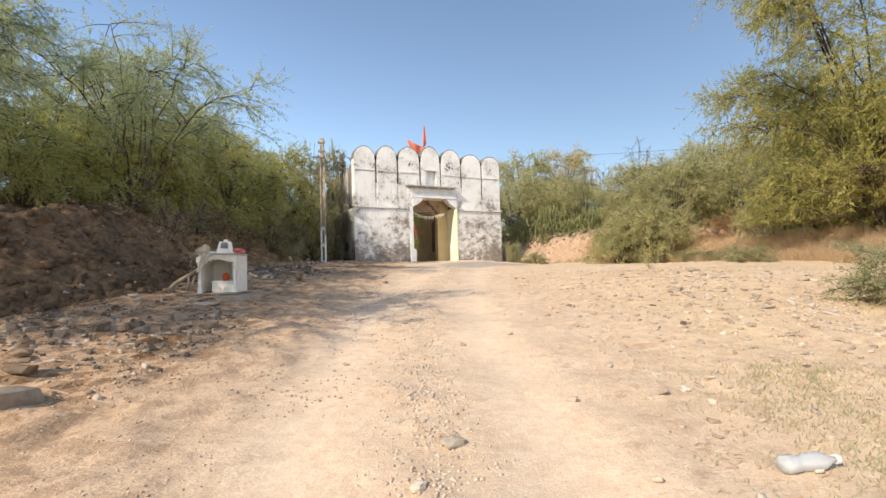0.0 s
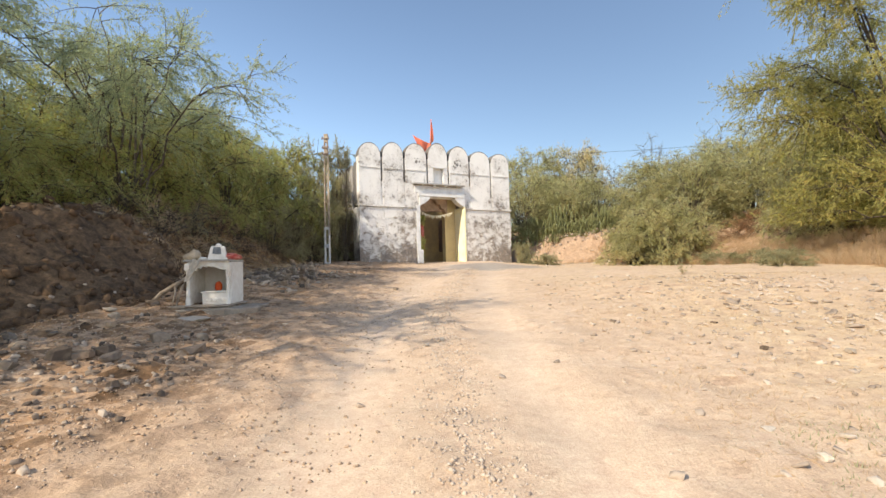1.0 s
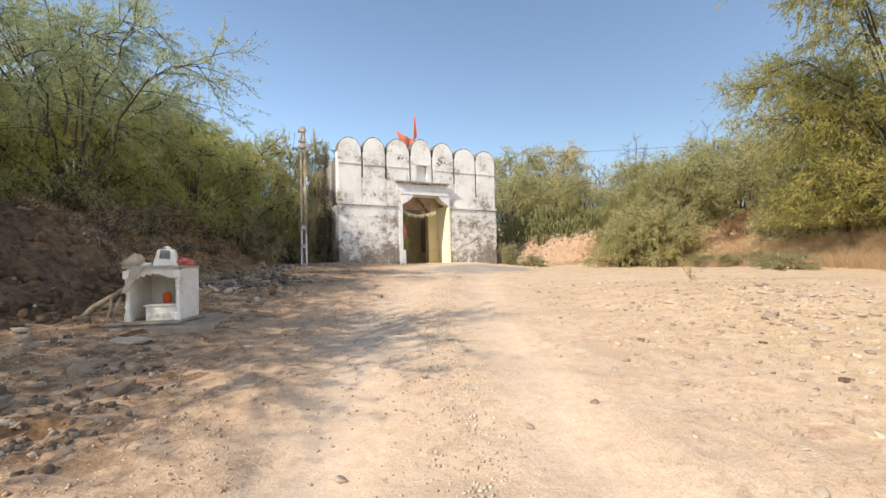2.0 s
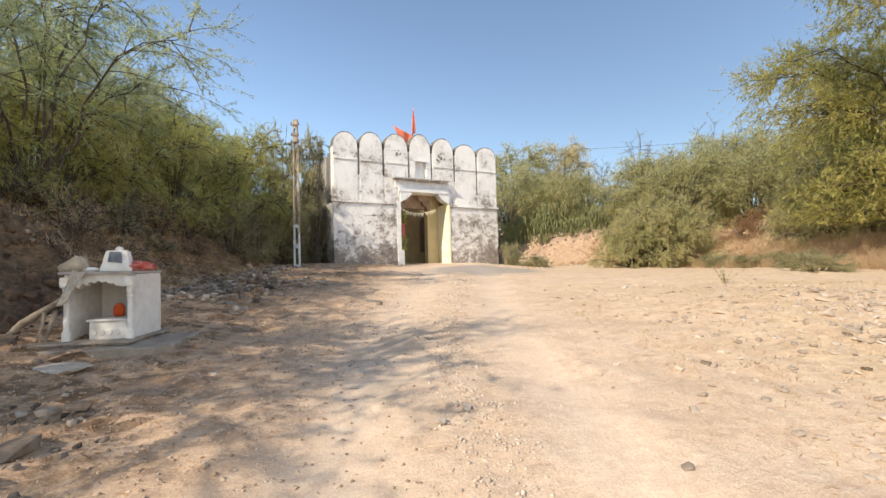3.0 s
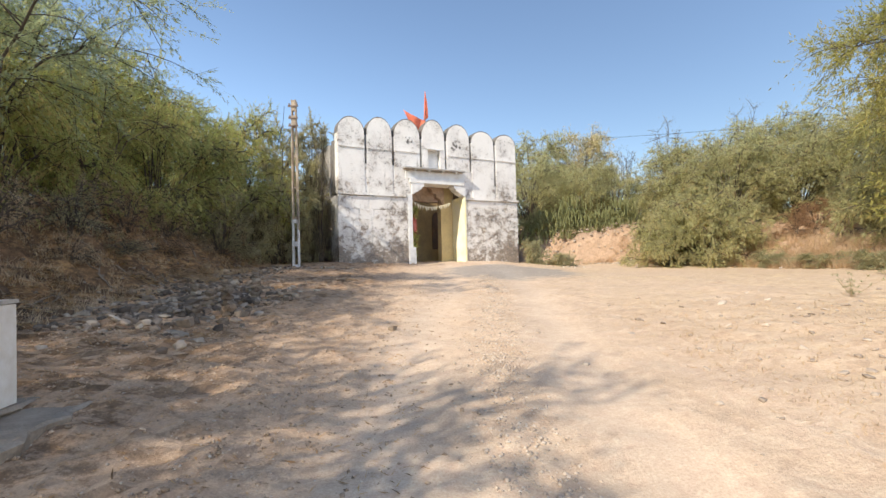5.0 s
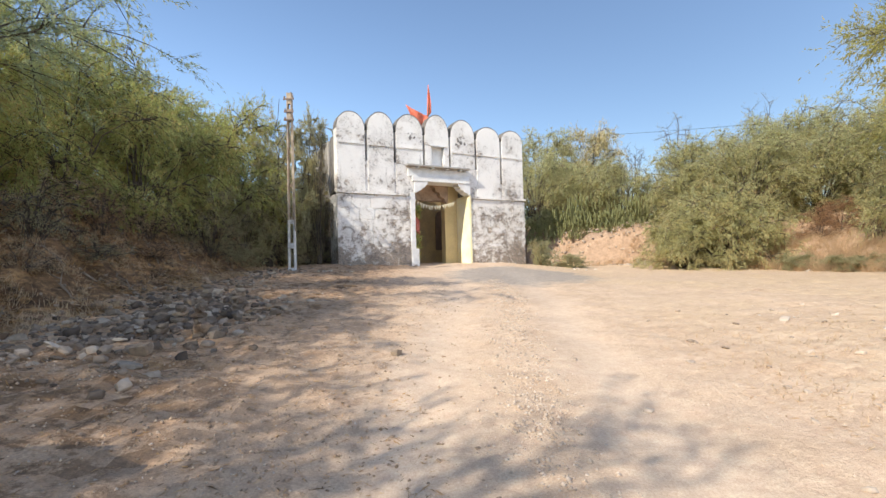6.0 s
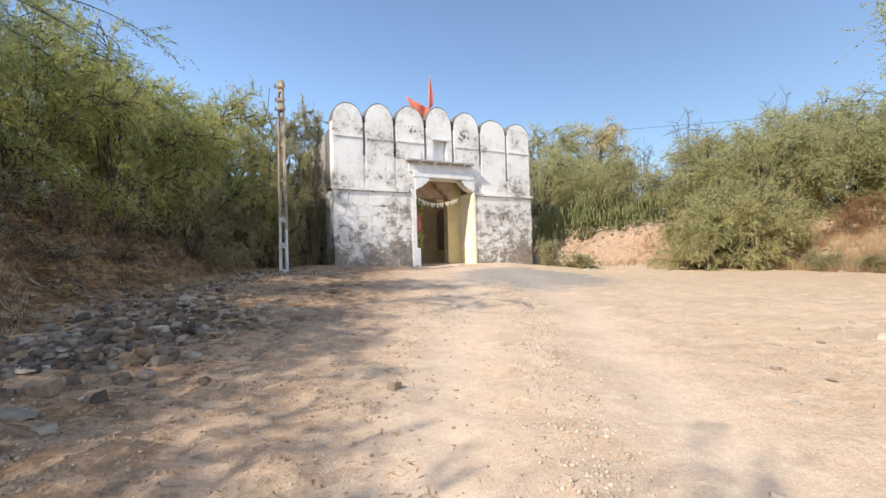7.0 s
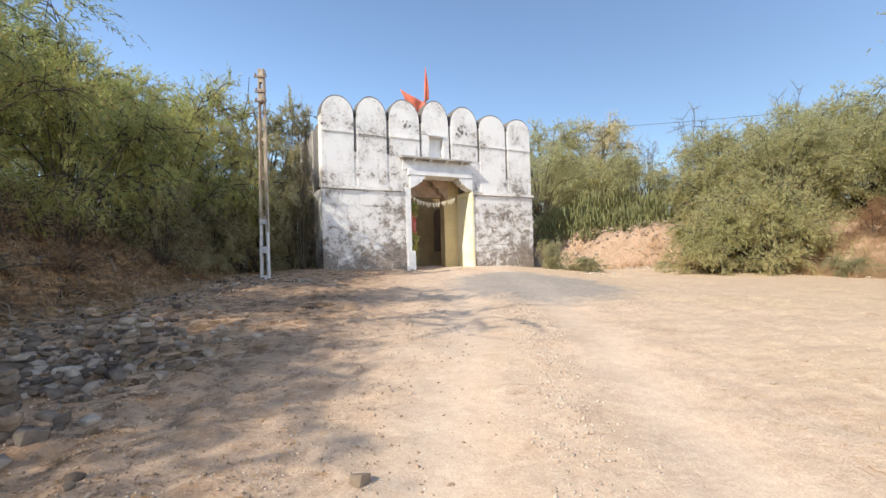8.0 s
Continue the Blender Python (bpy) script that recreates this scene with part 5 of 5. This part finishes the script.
for i, (x, y, sizes) in enumerate(((-3.51, 8.05, (0.11, 0.10)), (-3.35, 8.12, (0.13, 0.11)), (-3.97, 5.46, (0.17, 0.12, 0.12)), (-4.65, 6.2, (0.13, 0.10, 0.08)), (-4.03, 13.78, (0.16, 0.15, 0.13, 0.12, 0.10, 0.09, 0.07)), (-5.2, 15.2, (0.21, 0.12, 0.11, 0.09, 0.07)), (-4.42, 13.66, (0.15, 0.12, 0.10)),
                                   (-4.99, 15.96, (0.15, 0.14, 0.13, 0.12, 0.10, 0.08)), (-4.43, 15.96, (0.16, 0.15, 0.13, 0.12, 0.10, 0.08)), (-4.27, 15.43, (0.14, 0.13, 0.12, 0.11, 0.08)), (-4.69, 15.29, (0.13, 0.11, 0.09, 0.07)), (-4.6, 14.4, (0.15, 0.13, 0.11)))):
    cairn(x, y, sizes, i + 10)


def rubble(name, n, place, mat, label, seed, low=0.02, high=0.075, flat=1.0):
    """Small broken stone, too many to count; place(rng) gives each its x and y."""
    rng = np.random.default_rng(seed)
    shapes = []
    for me in ROCKS:
        co = np.empty(len(me.vertices) * 3, np.float32)
        me.vertices.foreach_get("co", co)
        tris = [(f.vertices[0], f.vertices[k], f.vertices[k + 1]) for f in me.polygons for k in range(1, len(f.vertices) - 1)]
        shapes.append((co.reshape(-1, 3), np.array(tris)))
    vs, fs, base = [], [], 0
    for i in range(n):
        x, y = place(rng)
        s = rng.uniform(low, high)
        co, tri = shapes[i % len(shapes)]
        tilt = 26
        m = pose(x, y, height(x, y) + 0.2 * s * flat, *rng.uniform(-tilt, tilt, 2), rng.uniform(0, 360))
        vs.append((co * s * np.array([1, 1, flat])) @ np.array(m.to_3x3()).T + np.array(m.translation))
        fs.append(tri + base)
        base += len(co)
    tagged(link_mesh(name, arrays(name, np.concatenate(vs), np.concatenate(fs)), mat), label, "rubble", kind="stuff")


def bank_foot(rng):
    y = rng.uniform(12, 26)
    return foot(y) + rng.beta(1.6, 2.4) * 2.6 - 0.5, y


def near_heap(rng):
    return rng.uniform(-6.2, -3.0), rng.normal(6.9, 0.75)


def stone_heap(rng):
    y = rng.normal(15.2, 1.3)
    return rng.normal(-4.9, 0.5) - 0.12 * (y - 15.2), y


def bank_face(rng):
    y = rng.uniform(7.5, 22)
    return foot(y) - rng.uniform(0, 2.6), y


def right_bank(rng):
    x = rng.uniform(5, 13)
    return x, 34.6 - 0.25 * (x - 4.5) + rng.uniform(-0.6, 2.0)


rubble("rubble", 1000, bank_foot, RUBBLE, "broken grey and brown stone rubble along the bank", 12, 0.02, 0.07, 0.7)
rubble("rubble", 620, stone_heap, RUBBLE, "heap of small broken grey stones at the foot of the bank", 17, 0.03, 0.10, 0.85)
rubble("rubble", 420, near_heap, RUBBLE, "broken brown stone rubble beside the track", 13, 0.015, 0.05)
rubble("rubble", 220, bank_face, RUBBLE, "loose stones on the shady bank", 14, 0.02, 0.06)
rubble("rubble", 420, right_bank, FIELD_STONE, "reddish rubble on the eroded bank", 15, 0.03, 0.11)
rubble("earth_lumps", 700, lambda rng: (-0.9 - 4.6 * rng.beta(1.3, 1.5), 5.2 + 15 * rng.random() ** 1.2), EARTH_LUMP, "lumps of dry earth and small stones beside the track", 18, 0.006, 0.030, 0.5)
rubble("field_slabs", 70, lambda rng: (rng.normal(5.3, 0.9), rng.normal(10.6, 1.3)), FIELD_STONE, "flat brown stone slabs half sunk in the field", 19, 0.05, 0.14, 0.4)
rubble("field_stones", 1000, lambda rng: (rng.normal(4.6, 1.7), rng.normal(8.8, 2.6)), FIELD_STONE, "flat pale stones half sunk in the field", 16, 0.015, 0.065, 0.6)


def clods():
    """Lumps of dark earth on the mound beside the shrine."""
    rng = np.random.default_rng(77)
    vs, fs, base = [], [], 0
    for i in range(900):
        y = rng.uniform(6.5, 13.5)
        x = foot(y) - 2.8 * rng.random() ** 1.2 + 0.15
        me = ROCKS[i % len(ROCKS)]
        co = np.array([v.co[:] for v in me.vertices])
        tri = np.array([(f.vertices[0], f.vertices[k], f.vertices[k + 1]) for f in me.polygons for k in range(1, len(f.vertices) - 1)])
        s = 0.03 + 0.13 * rng.random() ** 2.5
        m = pose(x, y, height(x, y), *rng.uniform(-30, 30, 2), rng.uniform(0, 360))
        vs.append((co * s * np.array([1, 1.1, 1.2])) @ np.array(m.to_3x3()).T + np.array(m.translation))
        fs.append(tri + base)
        base += len(co)
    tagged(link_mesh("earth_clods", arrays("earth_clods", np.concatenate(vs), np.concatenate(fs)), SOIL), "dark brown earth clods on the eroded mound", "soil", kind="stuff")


clods()


def chips(name, x, y, s, rng):
    """A mesh of small eight-sided stones of half-size s, resting at x, y."""
    n = len(x)
    z = np.array([height(a, b) for a, b in zip(x, y)])
    c = np.array([[1, 0, 0], [-1, 0, 0], [0, 1, 0], [0, -1, 0], [0, 0, 0.8], [0, 0, -0.8]])
    f = np.array([[0, 2, 4], [2, 1, 4], [1, 3, 4], [3, 0, 4], [2, 0, 5], [1, 2, 5], [3, 1, 5], [0, 3, 5]])
    v = c[None] * s[:, None, None] * rng.uniform(0.5, 1.4, (n, 6, 3))
    a = rng.uniform(0, 6.28, n)
    ca, sa = np.cos(a)[:, None], np.sin(a)[:, None]
    v = np.stack([v[..., 0] * ca - v[..., 1] * sa, v[..., 0] * sa + v[..., 1] * ca, v[..., 2]], -1)
    v += np.stack([x, y, z + s * 0.15], 1)[:, None, :]
    return arrays(name, v.reshape(-1, 3), (f[None] + 6 * np.arange(n)[:, None, None]).reshape(-1, 3))


def gravel():
    """Loose pebbles on the track and the field, too many to count."""
    rng = np.random.default_rng(5)
    n = 30000
    strip = rng.random(n)
    y = 2.5 + 19 * rng.random(n) ** 1.25
    line = np.interp(y, ROAD_Y, ROAD_X)
    clump = 0.5 + 0.5 * np.sin(y * 1.9 + 1.0) * np.sin(y * 0.83 + 0.4)
    x = np.where(strip < 0.25 * (0.35 + clump), line + rng.normal(0.05, 0.17, n), np.where(strip < 0.42, line + rng.normal(-1.7, 0.4, n), rng.uniform(-5.5, 8.0, n)))
    off = x - line
    bare = (np.abs(off + 0.88) < 0.36) | (np.abs(off - 0.86) < 0.36)
    x = np.where(bare & (rng.random(n) < 0.9), line + rng.normal(0.05, 0.17, n), x)
    loose = np.abs(x - line) > 0.45
    s = (0.004 + 0.019 * rng.random(n) ** 3.0) * np.where(loose, 0.6, 1.0)
    tagged(link_mesh("gravel", chips("gravel", x, y, s, rng), GRAVEL), "loose grey and tan gravel on the track", "gravel", kind="stuff")


gravel()


def crumbs():
    """Crumbs of dry earth and grit on the trodden shady side of the track."""
    rng = np.random.default_rng(6)
    n = 34000
    y = 5.0 + 17 * rng.random(n) ** 1.3
    x = np.interp(y, BANK_Y, BANK_X) + 0.3 + (np.interp(y, ROAD_Y, ROAD_X) - 1.1 + 0.5 - np.interp(y, BANK_Y, BANK_X)) * rng.beta(1.2, 1.9, n)
    keep = np.array([noise.noise(Vector((a, b, 0)) * 1.1) > rng.uniform(-0.5, 0.35) for a, b in zip(x, y)])
    x, y = x[keep], y[keep]
    s = 0.004 + 0.015 * rng.random(len(x)) ** 2.4
    tagged(link_mesh("earth_crumbs", chips("earth_crumbs", x, y, s, rng), EARTH_LUMP), "crumbs of dry earth and grit beside the track", "soil", kind="stuff")


crumbs()


def blades(name, spots, mat, label, category, seed, tall=0.25, per=14):
    """Tufts of thin dry blades at the given spots."""
    rng = np.random.default_rng(seed)
    p = np.repeat(np.array(spots), per, axis=0)
    n = len(p)
    p[:, :2] += rng.normal(0, 0.07, (n, 2))
    d = np.stack([rng.normal(0, 0.5, n), rng.normal(0, 0.5, n), np.ones(n)], 1) * (tall * rng.uniform(0.4, 1.3, n))[:, None]
    s = np.stack([rng.normal(0, 1, n), rng.normal(0, 1, n), np.zeros(n)], 1)
    s *= 0.006 / np.linalg.norm(s, axis=1)[:, None]
    p[:, 2] -= 0.02
    v = np.stack([p - s, p + s, p + d], 1).reshape(-1, 3)
    tagged(link_mesh(name, arrays(name, v, np.arange(3 * n).reshape(-1, 3)), mat), label, category, kind="stuff")


def spots(n, fx, y0, y1, seed):
    rng = random.Random(seed)
    out = []
    for _ in range(n):
        y = rng.uniform(y0, y1)
        x = fx(y, rng)
        out.append((x, y, height(x, y)))
    return out


blades("dry_grass", spots(4200, lambda y, r: float(np.interp(y, RIGHT_Y, RIGHT_X)) + r.betavariate(1.3, 2.2) * 4 - 0.5, 7, 34, 1), STRAW, "rust and straw coloured dry grass on the bank", "grass", 31, 0.42, 16)
blades("dry_grass", spots(300, lambda y, r: foot(y) - 0.3 - r.random() * 3.4, 11.5, 28, 2), LITTER, "dry brown grass and litter on the shady bank", "grass", 32, 0.16, 12)
blades("dry_grass", spots(900, lambda y, r: r.uniform(4.8, 13.0), 33.0, 37.5, 6), STRAW, "tawny dry grass on the mound behind the gatehouse", "grass", 36, 0.22, 9)
blades("dry_grass", spots(1500, lambda y, r: r.uniform(1.6, 9.0), 2.6, 14, 3), STRAW, "sparse trodden straw on the field", "grass", 33, 0.05, 10)
blades("green_weeds", spots(420, lambda y, r: r.gauss(2.9 - 0.25 * (5 - y), 0.42), 3.4, 5.9, 4), WEED, "low green weeds beside the track", "weed", 34, 0.05, 16)


def straw_bits(name, n, fx, y0, y1, mat, label, seed, long=0.045, lift=0.004, patchy=None):
    """Flat slivers of straw, bark and dead leaf lying about."""
    rng, py = np.random.default_rng(seed), random.Random(seed)
    p = np.array(spots(n, fx, y0, y1, seed))
    if patchy:
        p = p[[noise.noise(Vector(q) * 1.3) > patchy for q in p]]
        n = len(p)
    a = rng.uniform(0, 2 * np.pi, n)
    d = np.stack([np.cos(a), np.sin(a), rng.normal(0, 0.22, n)], 1) * (long * rng.uniform(0.4, 1.5, n))[:, None]
    s = np.stack([-np.sin(a), np.cos(a), rng.normal(0, 0.3, n)], 1) * (long * rng.uniform(0.06, 0.22, n))[:, None]
    p[:, 2] += lift
    v = np.stack([p - d - s * 0.3, p + s, p + d], 1).reshape(-1, 3)
    tagged(link_mesh(name, arrays(name, v, np.arange(3 * n).reshape(-1, 3)), mat), label, "litter", kind="stuff")


straw_bits("straw_litter", 15000, lambda y, r: r.uniform(1.3, 8.5), 2.6, 15, STRAW, "bits of straw and dead leaf on the field", 51)
straw_bits("leaf_litter", 13000, lambda y, r: foot(y) + 4.2 * r.random() ** 1.1, 3.5, 22, LITTER, "brown leaf litter and twigs beside the track", 52, 0.04)
straw_bits("leaf_litter", 22000, lambda y, r: foot(y) + 0.5 - r.random() * 3.6, 11, 28, LITTER, "brown leaf litter and twigs on the shady bank", 53, 0.10, 0.025, 0.10)
straw_bits("straw_litter", 14000, lambda y, r: foot(y) + 0.3 - r.random() * 3.2, 11, 27, STRAW, "pale straw strewn in patches over the shady bank", 54, 0.09, 0.035, 0.12)
TUFTS = [p for p in spots(3000, lambda y, r: foot(y) + 0.1 - r.random() * 3.4, 11.5, 27, 9) if noise.noise(Vector(p) * 0.9) > 0.07]
blades("dry_grass", TUFTS, STRAW, "tawny dry grass tufts on the shady bank", "grass", 35, 0.13, 9)


def plastic_bottle():
    m, nt, bs = material("clear_plastic", 0.15)
    bs.inputs["Base Color"].default_value = (0.82, 0.83, 0.84, 1)
    bs.inputs["Transmission Weight"].default_value = 0.6
    bs.inputs["IOR"].default_value = 1.4
    prof = [(0.0, 0.0), (0.03, 0.002), (0.036, 0.02), (0.036, 0.06), (0.031, 0.075), (0.036, 0.09), (0.036, 0.17), (0.028, 0.20), (0.014, 0.225), (0.013, 0.25), (0.0, 0.25)]
    bm = bmesh.new()
    rings = []
    for r, z in prof:
        rings.append([bm.verts.new((max(r, 1e-4) * math.cos(a) * (1 + 0.28 * noise.noise(Vector((z * 30, a * 2, 0)))), z, max(r, 1e-4) * math.sin(a) * 0.8 * (1 + 0.4 * noise.noise(Vector((a * 2, z * 40, 5)))))) for a in (2 * math.pi * i / 18 for i in range(18))])
    for a, b in zip(rings, rings[1:]):
        for i in range(18):
            bm.faces.new((a[i], a[(i + 1) % 18], b[(i + 1) % 18], b[i]))
    x, y = 1.95, 4.02
    b = thing("plastic_bottle", pose(x - 0.16, y, height(x, y) + 0.035, 0, 0, -82) @ Matrix.Diagonal((1.7, 1.45, 1.7, 1)), "crushed clear plastic bottle lying on dry grass", "bottle")
    part("body", bm, m, b, smooth=True)
    bm = bmesh.new()
    bmesh.ops.create_cone(bm, cap_ends=True, segments=16, radius1=0.016, radius2=0.016, depth=0.018, matrix=Matrix.Translation((0, 0.255, 0)) @ Matrix.Rotation(radians(90), 4, "X"))
    part("cap", bm, PAINT, b)


plastic_bottle()


def fallen_branch(x, y, length, thick, turn, seed):
    """A crooked dead branch with a few side twigs, lying on the slope."""
    rng = random.Random(seed)
    a = radians(turn)
    pts, n = [], 8
    for i in range(n):
        s = (i / (n - 1) - 0.5) * length
        px, py = x + math.cos(a) * s + rng.gauss(0, 0.03), y + math.sin(a) * s + rng.gauss(0, 0.03)
        pts.append((px, py, height(px, py) + thick * 0.8 + 0.03 * rng.random()))
    paths = [(np.array(pts), np.linspace(thick, thick * 0.35, n))]
    for _ in range(3):
        p = pts[rng.randrange(2, n - 1)]
        b = a + rng.choice((-1, 1)) * rng.uniform(0.4, 1.1)
        k = length * rng.uniform(0.15, 0.35)
        q = (p[0] + math.cos(b) * k, p[1] + math.sin(b) * k)
        paths.append((np.array([p, ((p[0] + q[0]) / 2, (p[1] + q[1]) / 2, p[2] + 0.08), (*q, height(*q) + 0.06 + 0.12 * rng.random())]), np.array([thick * 0.5, thick * 0.35, thick * 0.15])))
    v, q = tubes(paths, 6)
    tagged(link_mesh("fallen_branch", arrays("fallen_branch", v, q, True), DEADWOOD), "grey dead branch lying on the littered bank", "branch", "fallen branches")


for i in range(26):
    y = 11.6 + 0.52 * i
    fallen_branch(foot(y) - RNG.uniform(0.3, 2.6), y, RNG.uniform(0.5, 1.5), RNG.uniform(0.010, 0.028), RNG.uniform(0, 180), i)


def sprig(x, y, tall, seed):
    """A lone dry plant: a few bent stems with narrow leaves."""
    rng = np.random.default_rng(seed)
    stems, tips = [], []
    for i in range(9):
        d = np.array([rng.normal(0, 0.28), rng.normal(0, 0.28), 1.0]) * tall * rng.uniform(0.6, 1.05)
        t = np.linspace(0, 1, 5)[:, None]
        p = d * t + np.array([d[0], d[1], 0]) * 0.5 * t ** 2
        stems.append((p, np.linspace(0.004, 0.0015, 5)))
        tips += [p[k] + rng.normal(0, 0.008, 3) for k in (1, 2, 3, 4) for _ in range(7)]
    tips = np.array(tips)
    n = len(tips)
    d = rng.normal(0, 1, (n, 3)) * 0.5 + np.array([0, 0, 0.5])
    s = np.cross(d, rng.normal(0, 1, (n, 3)))
    s *= 0.006 / np.linalg.norm(s, axis=1)[:, None]
    d *= 0.05
    t = thing("dry_sprig", pose(x, y, height(x, y) - 0.01), "lone khaki dry sprig standing on the field", "weed")
    v, q = tubes(stems, 4)
    link_mesh("stems", arrays("stems", v, q, True), STRAW, t)
    link_mesh("leaves", arrays("leaves", np.stack([tips - s, tips + s, tips + d], 1).reshape(-1, 3), np.arange(3 * n).reshape(-1, 3)), WEED, t)


sprig(5.7, 14.4, 0.42, 3)
